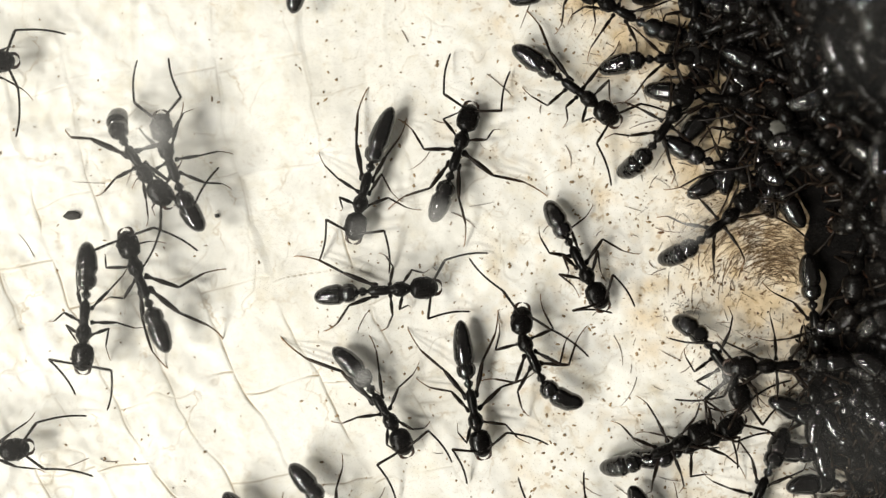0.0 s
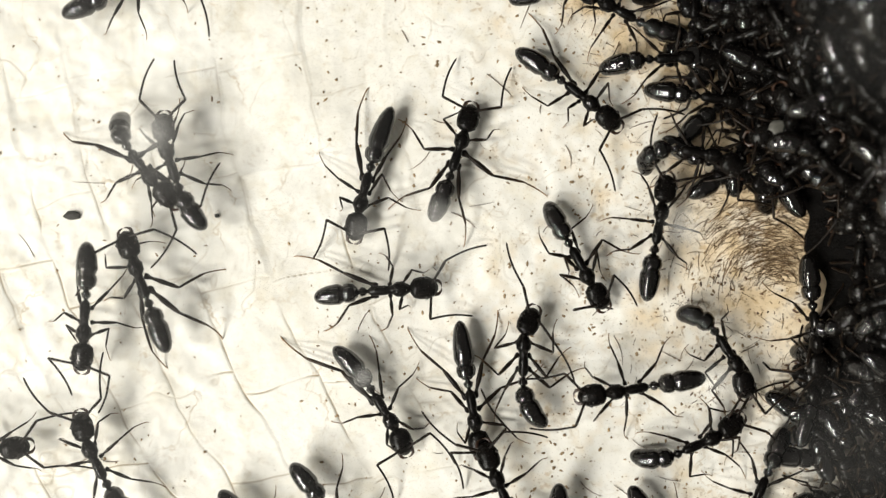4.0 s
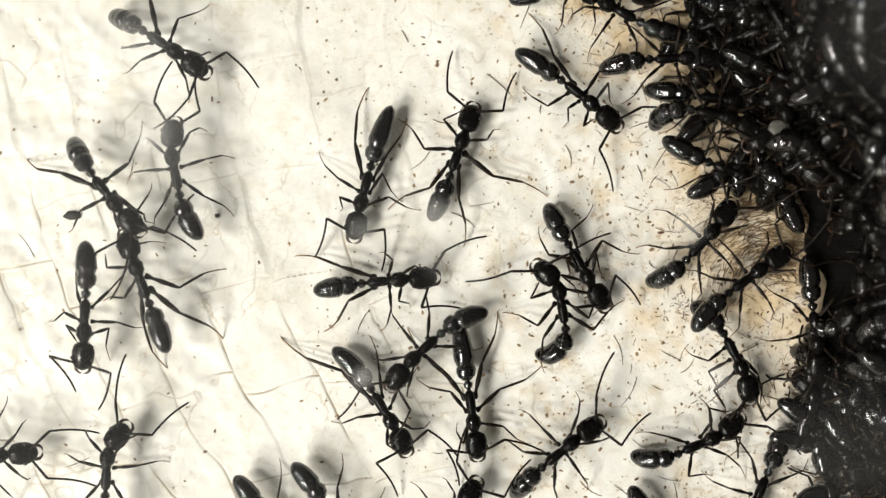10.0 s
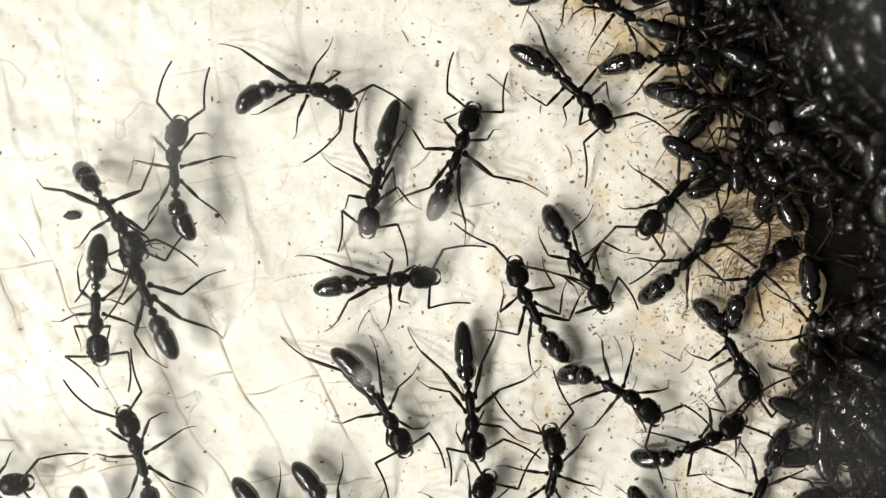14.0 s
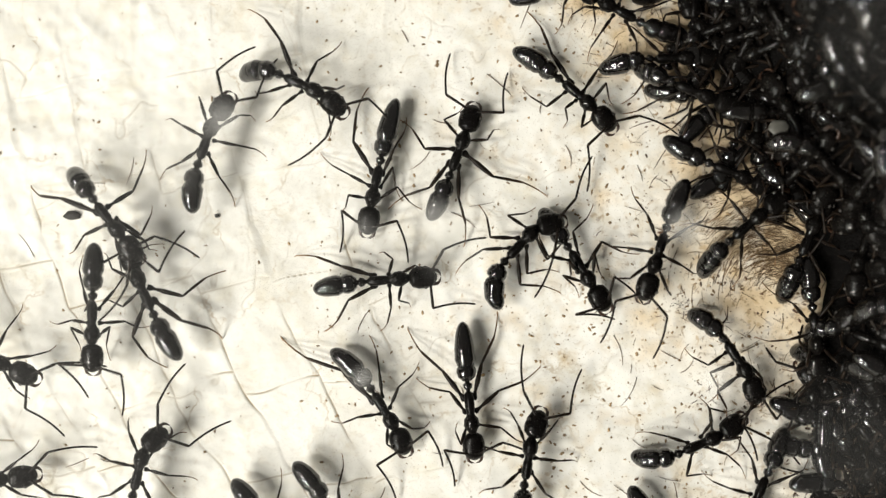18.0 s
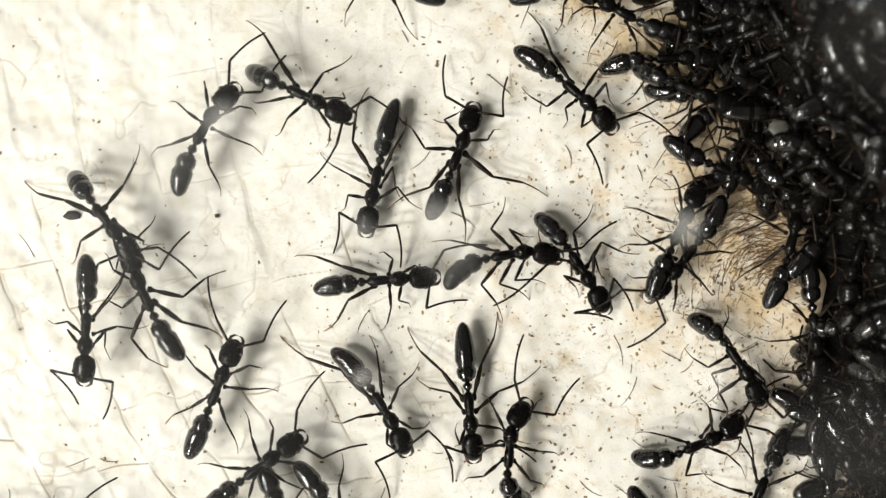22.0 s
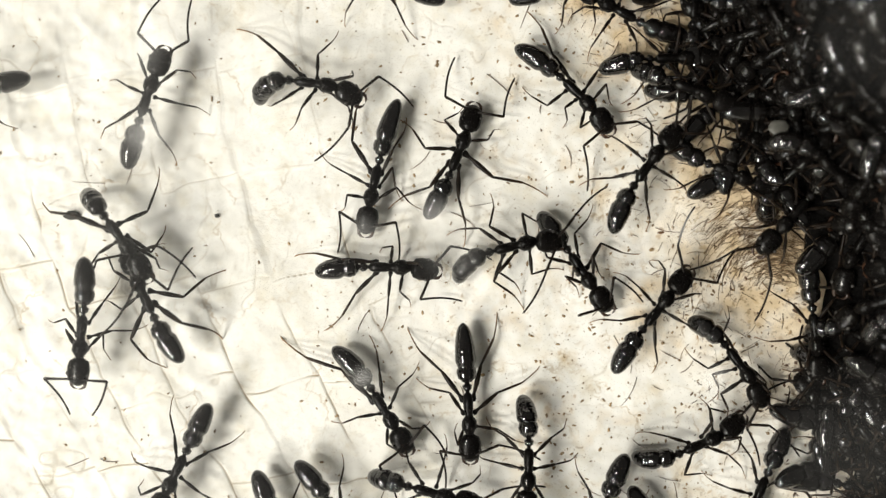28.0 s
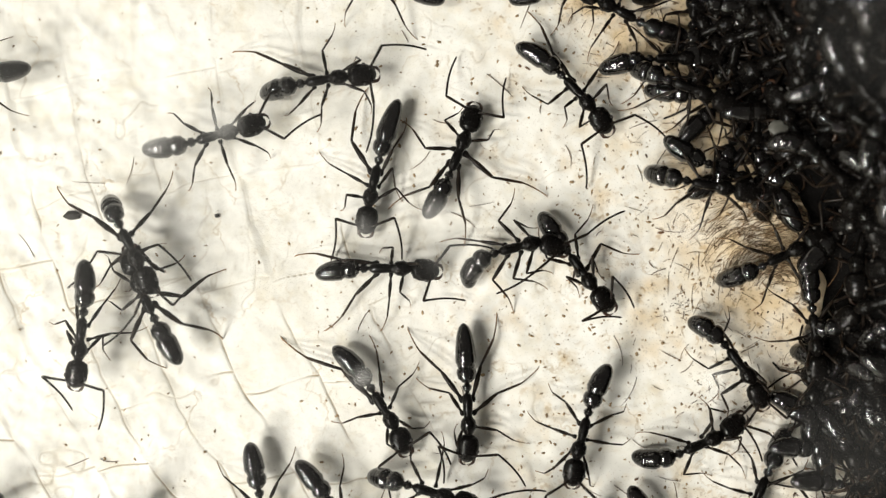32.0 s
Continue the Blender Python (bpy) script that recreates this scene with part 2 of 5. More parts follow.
def relief(x, y):
    """Height in mm, groove and stain from 0 to 1, of the ground at x, y in mm."""
    wx = x + 0.26 * value_noise(x, y, 3, 2.6) + 0.09 * value_noise(x, y, 4, 0.9)
    wy = y + 0.35 * value_noise(x, y, 5, 2.9) + 0.10 * value_noise(x, y, 6, 0.9)
    down = 15.75 - wy
    along = wx - 0.05 * down - 0.0098 * down * down
    i = np.clip(np.searchsorted(SEAMS, along.ravel()).reshape(along.shape) - 1, 0, len(SEAMS) - 2)
    wide = SEAMS[i + 1] - SEAMS[i]
    eu = np.clip((along - SEAMS[i]) / wide, 0, 1)
    v = (wy - 0.22 * wx - CROSS[i]) / 7.0
    j = np.floor(v).astype(int)
    table, keep = CELLS[0], 0.5 + 0.5 * CELLS[1]
    ev = v - j
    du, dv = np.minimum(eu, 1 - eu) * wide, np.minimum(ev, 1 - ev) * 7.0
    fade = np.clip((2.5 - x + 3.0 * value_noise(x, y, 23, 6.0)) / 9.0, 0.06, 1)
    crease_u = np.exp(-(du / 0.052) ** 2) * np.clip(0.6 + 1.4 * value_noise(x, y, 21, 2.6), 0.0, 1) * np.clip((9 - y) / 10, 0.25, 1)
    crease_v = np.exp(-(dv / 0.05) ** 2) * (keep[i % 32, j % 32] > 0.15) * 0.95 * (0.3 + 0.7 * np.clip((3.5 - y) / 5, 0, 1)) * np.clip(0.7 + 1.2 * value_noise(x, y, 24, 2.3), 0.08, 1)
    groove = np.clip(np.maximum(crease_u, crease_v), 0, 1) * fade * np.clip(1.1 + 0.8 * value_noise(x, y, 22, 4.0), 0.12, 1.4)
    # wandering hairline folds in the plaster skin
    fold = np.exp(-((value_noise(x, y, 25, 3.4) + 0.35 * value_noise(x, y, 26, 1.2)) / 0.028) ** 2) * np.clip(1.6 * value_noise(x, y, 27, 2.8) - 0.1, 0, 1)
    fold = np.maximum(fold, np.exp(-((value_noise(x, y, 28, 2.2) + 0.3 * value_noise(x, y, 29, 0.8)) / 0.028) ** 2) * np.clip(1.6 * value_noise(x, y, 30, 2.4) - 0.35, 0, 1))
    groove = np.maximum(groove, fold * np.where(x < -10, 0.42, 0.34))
    lumps = 0.14 * value_noise(x, y, 7, 4.5) + 0.055 * value_noise(x, y, 8, 1.7) + (0.018 + 0.012 * (x > 0)) * value_noise(x, y, 9, 0.7)
    lumps = lumps + np.clip((-10 - x) / 8, 0, 1) * (0.085 * value_noise(x, y, 19, 1.4) + 0.04 * value_noise(x, y, 20, 0.6))
    steps = 0.03 * table[i % 32, j % 32] + 0.04 * (eu - 0.5) - 0.03 * (ev - 0.5)
    z = lumps + fade * steps * np.clip(np.minimum(du, dv) / 0.25, 0, 1) - 0.05 * groove
    near = x - heap_edge(y)
    stain = np.clip((near + 12.0) / 12.0 + 0.55 * value_noise(x, y, 12, 3.2) + 0.35 * value_noise(x, y, 13, 1.1) + 0.2 * value_noise(x, y, 16, 0.5), 0, 1) ** 1.3
    stain = np.maximum(stain * 0.92, np.clip(value_noise(x, y, 14, 2.4) * value_noise(x, y, 15, 6.0) - 0.35, 0, 1) * 0.8 * (x > -6))
    stain = stain * np.clip((y + 10) / 6, 0.4, 1)
    mottle = np.clip(0.55 * value_noise(x, y, 41, 1.5) + 0.5 * value_noise(x, y, 42, 0.55) + 0.25 * value_noise(x, y, 43, 5.0), 0, 1) * 0.55 * np.clip((x + 4) / 10, 0.1, 1)
    stain = np.maximum(stain, mottle)
    mat = np.exp(-((x - 18.6) / 4.6) ** 2 - ((y - 0.6) / 4.2) ** 2) * (0.7 + 0.5 * value_noise(x, y, 17, 0.8) + 0.35 * value_noise(x, y, 18, 2.2))
    return z, groove, np.clip(np.maximum(stain, 0.9 * mat), 0, 1)


def grid_mesh(name, xs, ys, height, mat):
    x, y = np.meshgrid(xs, ys)
    z = height(x, y)
    verts = np.stack([x, y, z], -1).reshape(-1).astype(np.float32) * MM
    nx, ny = len(xs), len(ys)
    a = (np.arange(ny - 1)[:, None] * nx + np.arange(nx - 1)[None, :]).ravel()
    faces = np.stack([a, a + 1, a + nx + 1, a + nx], -1).ravel()
    me = bpy.data.meshes.new(name)
    me.vertices.add(nx * ny)
    me.vertices.foreach_set("co", verts)
    me.loops.add(len(faces))
    me.loops.foreach_set("vertex_index", faces)
    me.polygons.add(len(a))
    me.polygons.foreach_set("loop_start", np.arange(0, len(faces), 4))
    me.polygons.foreach_set("use_smooth", np.ones(len(a), dtype=bool))
    me.materials.append(mat)
    me.update(calc_edges=True)
    return me, x.ravel(), y.ravel()


def build_ground():
    far = np.array([45, 60, 90, 140, 220, 350.0])
    xs = np.concatenate([-far[::-1], (-40, -36, -33), np.arange(-31, 8, 0.06), np.arange(8, 33, 0.1), (36, 40), far])
    ys = np.concatenate([-far[::-1], (-36, -28, -22), np.arange(-18.5, 18.5, 0.06), (22, 28, 36), far])
    me, x, y = grid_mesh("ground", xs, ys, lambda a, b: relief(a, b)[0] * (np.maximum(abs(a), abs(b)) < 40), GROUND)
    z, groove, stain = (v * (np.maximum(abs(x), abs(y)) < 40) for v in relief(x, y))
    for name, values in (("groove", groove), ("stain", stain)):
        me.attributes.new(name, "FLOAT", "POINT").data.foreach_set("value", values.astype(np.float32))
    return tagged(new("ground", me), "cream-white plaster ground with brick-like creases and brown dirt", "ground", kind="structure")


ground = build_ground()


FINE = 0.25
LEVELS = relief(*np.meshgrid(np.arange(-40, 40, FINE), np.arange(-40, 40, FINE)))[0]


def ground_z(x, y):
    """Height of the ground in mm at a place in mm, from a table of heights."""
    i, j = int((x + 40) / FINE), int((y + 40) / FINE)
    return float(LEVELS[j, i]) if 0 <= i < LEVELS.shape[1] and 0 <= j < LEVELS.shape[0] else 0.0


def heap_height(x, y):
    """Height of the heap in mm over the ground, for arrays in mm."""
    d = x - heap_edge(y) - 0.8 + 0.9 * value_noise(x, y, 31, 2.4)
    rise = np.clip(d / 9.5, 0, 1)
    return -0.5 + 9.5 * rise ** 1.1 + np.clip(d, 0, 1) * (0.55 * value_noise(x, y, 32, 1.8) + 0.3 * value_noise(x, y, 33, 0.7)) + 0.4 * np.clip(d, 0, 1)


# added mound: fills the crowd with black where shaded ants would lie
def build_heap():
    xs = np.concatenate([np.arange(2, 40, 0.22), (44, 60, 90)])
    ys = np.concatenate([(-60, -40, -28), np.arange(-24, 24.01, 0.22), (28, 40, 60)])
    me, x, y = grid_mesh("filler_heap", xs, ys, heap_height, FILLER)
    return tagged(new("filler_heap", me), "black filler mound under crowded ants, standing in for their dark mass", "soil heap", kind="structure")


filler_heap = build_heap()


def build_cover():
    """The clear lid over the ants, fogged here and there."""
    x, y, z, t = 120 * MM, 100 * MM, 16.5 * MM, 0.6 * MM
    verts = [(sx * x, sy * y, h) for h in (0, t) for sx, sy in ((-1, -1), (1, -1), (1, 1), (-1, 1))]
    faces = [(3, 2, 1, 0), (4, 5, 6, 7), (0, 1, 5, 4), (1, 2, 6, 5), (2, 3, 7, 6), (3, 0, 4, 7)]
    me = mesh_from("cover_glass", verts, faces, CLEAR, smooth=False)
    me.materials.append(FILM)
    me.polygons[0].material_index = 1
    ob = new("cover_glass", me)
    ob.location.z = z
    ob.visible_shadow = False
    return tagged(ob, "clear glass cover with patches of white condensation", "glass cover", kind="structure")


cover_glass = build_cover()


# ---- the ants ----
NECK, WAIST, TAIL = 1.3, -1.3, -1.95
FEMUR, SHIN = 1.95, 3.15
HIPS = ((0.80, 0.30, -0.22), (0.02, 0.30, -0.28), (-0.80, 0.28, -0.22))
HOME = ((2.3, 1.9), (0.1, 3.4), (-3.3, 2.6))


def ant_meshes():
    out = {}
    thorax = smooth_profile([(1.34, 0.14), (1.18, 0.30), (0.80, 0.49), (0.46, 0.46), (0.12, 0.26), (-0.05, 0.25), (-0.30, 0.30), (-0.8, 0.315), (-1.15, 0.28), (-1.32, 0.14)], 30)
    out["mesosoma"] = mesh_from("mesosoma", *lathe(thorax, 16, 1.05, 0.10), DULL)
    node = smooth_profile([(-1.22, 0.09), (-1.38, 0.13), (-1.55, 0.27), (-1.75, 0.31), (-1.88, 0.17), (-2.02, 0.11)], 16)
    out["petiole"] = mesh_from("petiole", *lathe(node, 12, 1.25), CUTICLE)
    front = [(0.05, 0.10), (-0.05, 0.34), (-0.30, 0.56), (-0.62, 0.625), (-0.84, 0.59), (-0.95, 0.49), (-1.02, 0.30)]
    out["gaster"] = mesh_from("gaster", *lathe(smooth_profile(front, 28), 18, 1.0), CUTICLE)
    skull = smooth_profile([(-0.06, 0.12), (0.05, 0.40), (0.22, 0.61), (0.62, 0.70), (1.08, 0.68), (1.42, 0.57), (1.62, 0.36), (1.74, 0.12)], 24)
    out["head"] = mesh_from("head", *lathe(skull, 18, 0.70), DULL)
    for side, name in ((1, "jaw_l"), (-1, "jaw_r")):
        pts = [(1.38, side * 0.36, -0.12), (1.58, side * 0.43, -0.13), (1.80, side * 0.40, -0.14), (1.95, side * 0.24, -0.15), (2.00, side * 0.03, -0.16)]
        out[name] = mesh_from("mandible", *tube(pts, [0.13, 0.125, 0.10, 0.065, 0.02], 8, 0.7), JAW)
    ball = [(0.13 * math.cos(a), 0.13 * math.sin(a)) for a in [math.pi * k / 8 for k in range(9)]]
    out["eye"] = mesh_from("eye", *lathe(ball, 10, 0.9), EYE)
    out["antenna"] = mesh_from("antenna", *tube([(0, 0, 0), (0.12, 0, 0.02), (0.9, 0, 0.05), (1.6, 0, 0.02), (1.75, 0, 0)], [0.06, 0.078, 0.084, 0.094, 0.06], 8), LEG)
    whip, radii = [], []
    for i in range(23):
        f = i / 22
        whip.append((3.0 * f, 0.22 * math.sin(f * 2.6), -0.12 * f))
        radii.append((0.078 if i % 2 else 0.066) * (1 - 0.15 * f) if i < 22 else 0.02)
    out["flagellum"] = mesh_from("flagellum", *tube(whip, radii, 7), LEG)
    thigh = [(-0.05, 0, 0), (0.10, 0, 0), (0.30, 0, 0.02), (0.42, 0, 0.03), (0.95, 0, 0.05), (1.7, 0, 0.03), (1.95, 0, 0)]
    out["leg"] = mesh_from("leg", *tube(thigh, [0.16, 0.19, 0.11, 0.085, 0.148, 0.110, 0.070], 9), LEG)
    for side, name in ((1, "lower_leg_l"), (-1, "lower_leg_r")):
        shin = [(0, 0, 0), (0.12, 0.02, 0.03), (0.7, 0.10, 0.13), (1.45, 0.19, 0.22), (1.58, 0.20, 0.22), (1.66, 0.20, 0.21), (2.2, 0.15, 0.09), (2.62, 0.08, 0.02),
                (2.66, 0.07, 0.02), (2.98, -0.01, 0), (3.08, -0.06, -0.02), (3.15, -0.10, -0.05)]
        shin = [(x, -side * y, z) for x, y, z in shin]
        out[name] = mesh_from("lower_leg", *tube(shin, [0.060, 0.068, 0.080, 0.068, 0.048, 0.042, 0.039, 0.036, 0.032, 0.036, 0.025, 0.012], 8), FOOT)
    return out


ANT = ant_meshes()


@functools.lru_cache(None)
def hind_meshes(stretch):
    """The two hind pieces of a gaster, longer or shorter by stretch."""
    rear = [(0.12, 0.30), (0.05, 0.47), (-0.06, 0.565), (-0.30, 0.660), (-0.57, 0.650), (-0.64, 0.630), (-0.71, 0.640), (-0.95, 0.610), (-1.10, 0.575), (-1.17, 0.538),
            (-1.20, 0.40), (-1.24, 0.20)]
    end = [(0.34, 0.30), (0.26, 0.50), (0.12, 0.59), (0.0, 0.60), (-0.20, 0.570), (-0.27, 0.540), (-0.34, 0.535), (-0.52, 0.470), (-0.58, 0.435), (-0.74, 0.33), (-0.84, 0.20), (-0.90, 0.04)]
    rear = [(x * stretch if x < 0 else x, r) for x, r in rear]
    end = [(x * stretch * (1.2 if x < 0 and stretch > 1.3 else 1), r) for x, r in end]
    return (mesh_from("gaster_tip", *lathe(smooth_profile(rear, 40), 18, 1.0), CUTICLE), mesh_from("gaster_end", *lathe(smooth_profile(end, 30), 16, 1.0), CUTICLE))


STRETCH = {"a": 1.0, "c": 1.0, "l": 1.0, "b": 1.38, "e": 1.38, "d": 1.25, "h": 1.2, "dd": 1.0, "f": 0.95, "gg": 0.86}


def part(name, mesh, parent, m=None, label=""):
    ob = new(name, mesh)
    ob.parent = parent
    if m is not None:
        ob.matrix_basis = m
    return tagged(ob, label) if label else ob


def aim(start, end, up=(0, 0, 1)):
    """A frame at start whose x axis points to end."""
    x = (Vector(end) - Vector(start)).normalized()
    y = Vector(up).cross(x)
    y = y.normalized() if y.length > 1e-4 else Vector((0, 1, 0))
    m = Matrix((x, y, x.cross(y))).transposed().to_4x4()
    m.translation = Vector(start)
    return m


def limb(hip, foot, hint, size=1.0):
    """Poses of a leg and, in its space, its lower leg, all in mm, with the knee bent towards hint."""
    a, b = FEMUR * size, SHIN * size
    way = foot - hip
    d = min(max(way.length, abs(a - b) + 0.05), (a + b) * 0.995)
    way.normalize()
    along = (a * a - b * b + d * d) / (2 * d)
    out = math.sqrt(max(a * a - along * along, 0.0))
    bend = hint - way * hint.dot(way)
    bend = bend.normalized() if bend.length > 1e-4 else Vector((0, 0, 1))
    knee = hip + way * along + bend * out
    foot = hip + way * d
    upper = aim(hip * MM, knee * MM)
    lower = upper.inverted() @ aim(knee * MM, foot * MM)
    return upper, lower


class Ant:
    """An ant: an empty on the ground under its thorax with its parts, and what its pose needs."""

    def __init__(self, label, body, feet=None, feelers=(55, 10, -55, -10), group="ants", sunk=0.0, droop=-6, stretch=1.1):
        self.body, self.feelers, self.droop, self.stretch = body, feelers, droop, stretch
        self.root = tagged(new("ant"), label, "ant", group)
        r, z = self.root, body * MM
        self.mesosoma = part("mesosoma", ANT["mesosoma"], r, pose(0, 0, z))
        self.petiole = part("petiole", ANT["petiole"], r, pose(0, 0, z))
        self.gaster = part("gaster", ANT["gaster"], r)
        self.gaster_tip = part("gaster_tip", hind_meshes(stretch)[0], self.gaster)
        self.gaster_end = part("gaster_end", hind_meshes(stretch)[1], self.gaster)
        self.head = part("head", ANT["head"], r)
        for s, jaw in ((1, "jaw_l"), (-1, "jaw_r")):
            part("mandible", ANT[jaw], self.head, None, "curved brown mandible")
            part("eye", ANT["eye"], self.head, pose(0.98 * MM, s * 0.60 * MM, 0.17 * MM))
        self.antennae = []
        for s in (1, -1):
            scape = part("antenna", ANT["antenna"], r)
            self.antennae.append((scape, part("flagellum", ANT["flagellum"], scape), s))
        self.legs = []
        for i in range(6):
            s, k = (1, -1)[i // 3], i % 3
            hip = Vector((HIPS[k][0], s * HIPS[k][1], body + HIPS[k][2]))
            if feet:
                kx, ky, fx, fy = feet[i]
            else:
                fx, fy = HOME[k][0], s * HOME[k][1]
                kx, ky = (hip.x + fx) / 2 + (0.35, 0.1, -0.2)[k], (hip.y + fy) / 2 + s * 0.1
            foot = Vector((fx, fy, 0.05 - sunk))
            mid = (hip + foot) / 2
            flat = Vector((kx - mid.x, ky - mid.y, 0))
            hint = flat + Vector((0, 0, 0.55 + 0.2 * (flat.length < 0.4)))
            size = max(0.8, (foot - hip).length / (0.985 * (FEMUR + SHIN)), 0.55 * ((Vector((kx, ky, hip.z)) - hip).length / FEMUR + 0.55))
            upper = part("leg", ANT["leg"], r)
            upper.scale = (size,) * 3
            self.legs.append((upper, part("lower_leg", ANT["lower_leg_l" if s > 0 else "lower_leg_r"], upper), hip, foot, hint, size))
        self.stand()

    def parts_at(self, head_turn=0.0, tail_turn=0.0, tail_dip=0.0, wave=(0, 0, 0, 0)):
        z = self.body
        tip = pose(-0.94 * MM, 0, 0, 0, -0.6 * tail_dip, 0.75 * tail_turn)
        head = pose(NECK * MM, 0, (z + 0.02) * MM, 0, 10, head_turn)
        rows = [(self.head, head), (self.gaster, pose(TAIL * MM, 0, z * MM, 0, -0.6 * tail_dip, 0.5 * tail_turn)),
                (self.gaster_tip, tip), (self.gaster_end, tip @ pose(-0.92 * self.stretch * MM, 0, 0, 0, -0.3 * tail_dip, 0.75 * tail_turn))]
        for n, (scape, whip, s) in enumerate(self.antennae):
            a, b = self.feelers[2 * n] + wave[2 * n], self.feelers[2 * n + 1] + wave[2 * n + 1]
            rows.append((scape, head @ pose(1.25 * MM, s * 0.2 * MM, 0.30 * MM, 0, self.droop, a)))
            rows.append((whip, pose(1.73 * MM, 0, 0, 0, 14, b - a)))
        return rows

    def stand(self):
        for ob, m in self.parts_at():
            ob.matrix_basis = m
        for upper, lower, hip, foot, hint, size in self.legs:
            a, b = limb(hip, foot.copy(), hint, size)
            upper.matrix_basis = a @ Matrix.Diagonal((size, size, size, 1))
            b.translation = b.translation / size
            lower.matrix_basis = b


def place(x, y, turn):
    return pose(x * MM, y * MM, ground_z(x, y) * MM, 0, 0, turn)


# ---- the crowd on the heap ----
def crowd():
    rng = random.Random(7)
    models = []
    for n in range(6):
        feelers = (rng.uniform(30, 80), rng.uniform(-30, 40), -rng.uniform(30, 80), rng.uniform(-40, 30))
        feet = []
        for i in range(6):
            side, k = (1, -1)[i // 3], i % 3
            wide = (0.4, 0.35) if n < 4 else (0.55, 0.5)
            fx, fy = HOME[k][0] * (wide[0] + rng.uniform(0, 0.3)), side * HOME[k][1] * (wide[1] + rng.uniform(0, 0.25))
            feet.append((fx * 0.7 + rng.uniform(-0.5, 0.5), fy * 1.1, fx, fy))
        a = Ant("glossy black ant crowded among others on a dark heap", 1.2, feet, feelers, "ants in the crowd", 2.1 if n < 4 else 0.7, 38 if n < 4 else 15)
        for ob, m in a.parts_at(rng.uniform(-25, 25), rng.uniform(-35, 35), rng.uniform(-5, 20)):
            ob.matrix_basis = m
        models.append(a.root)
    made, waiting = [], set(range(6))
    spots = []
    tries = 0
    while len(spots) < 175 and tries < 12000:
        tries += 1
        y = rng.uniform(-18, 18)
        x = float(heap_edge(y)) + rng.uniform(3.4 if -6.5 < y < 4.8 else -3.0 if y < -9 else 0.2, 10.8)
        if x > 29.5 or any((x - a) ** 2 + (y - b) ** 2 < 1.45 ** 2 for a, b in spots):
            continue
        spots.append((x, y))
    for n, (x, y) in enumerate(spots):
        e = 0.8
        h = lambda p, q: float(heap_height(np.array([p]), np.array([q]))[0])
        z = max(h(x, y), ground_z(x, y))
        sx, sy = (h(x + e, y) - h(x - e, y)) / (2 * e), (h(x, y + e) - h(x, y - e)) / (2 * e)
        tilt = 0.25 if h(x, y) > 0.5 else 0.04
        up = Vector((-sx * 0.6 * (tilt > 0.1) + rng.uniform(-tilt, tilt), -sy * 0.6 * (tilt > 0.1) + rng.uniform(-tilt, tilt), 1)).normalized()
        turn = rng.uniform(0, 360)
        deep = min(max((h(x, y) - 0.3) / 1.2, 0.0), 1.0)
        m = Matrix.Translation((x * MM, y * MM, (z - deep * rng.uniform(0.3, 1.25)) * MM)) @ up.to_track_quat("Z", "Y").to_matrix().to_4x4() @ pose(0, 0, 0, 0, 0, turn)
        kind = rng.randrange(4) if deep > 0.2 else rng.randrange(4, 6)
        if kind in waiting:
            waiting.remove(kind)
            models[kind].matrix_basis = m
            made.append(models[kind])
        else:
            made.append(copy_thing(models[kind], m))
    return made


CROWD = crowd()


# ---- loose bits on the ground ----
def crumbs(name, count, region, size, mat, label, category, seed, long=1.0):
    """Small uneven grains scattered on the ground as one object."""
    rng = random.Random(seed)
    shapes = []
    while len(shapes) < count:
        x, y = region(rng)
        r = size[0] + (size[1] - size[0]) * rng.random() ** 2.5
        z, a = ground_z(x, y), rng.uniform(0, math.tau)
        sx, sy = r * rng.uniform(0.9, 1.0 + long), r * rng.uniform(0.6, 1.0)
        ring = [(math.cos(k * math.tau / 6), math.sin(k * math.tau / 6)) for k in range(6)]
        verts = [Vector((0, 0, r * 0.7)), Vector((0, 0, -r * 0.4))] + [Vector((c * sx * rng.uniform(.7, 1.2), s * sy * rng.uniform(.7, 1.2), r * 0.15)) for c, s in ring]
        turn = Matrix.Rotation(a, 3, "Z")
        verts = [(turn @ v + Vector((x, y, z))) * MM for v in verts]
        faces = [(0, 2 + k, 2 + (k + 1) % 6) for k in range(6)] + [(1, 2 + (k + 1) % 6, 2 + k) for k in range(6)]
        shapes.append((verts, faces))
    return tagged(new(name, mesh_from(name, *merged(shapes), mat, smooth=False)), label, category, kind="stuff")


def everywhere(rng):
    while True:
        x, y = rng.uniform(-31, 26), rng.uniform(-18, 18)
        if rng.random() < (0.12 if x < -8 else 0.55 if x < 6 else 1.0) and x < heap_edge(y) + 1:
            return x, y


def near_heap(rng):
    while True:
        y = rng.uniform(-17, 17)
        x = float(heap_edge(y)) - abs(rng.gauss(0, 4.6))
        return x, y


crumbs("soil_grains", 2300, everywhere, (0.022, 0.125), GRAIN, "tiny brown soil grains scattered over the plaster", "soil grains", 41, 0.8)
crumbs("dark_crumbs", 380, near_heap, (0.03, 0.13), SHED, "dark brown crumbs strewn beside the heap", "crumbs", 42, 1.2)


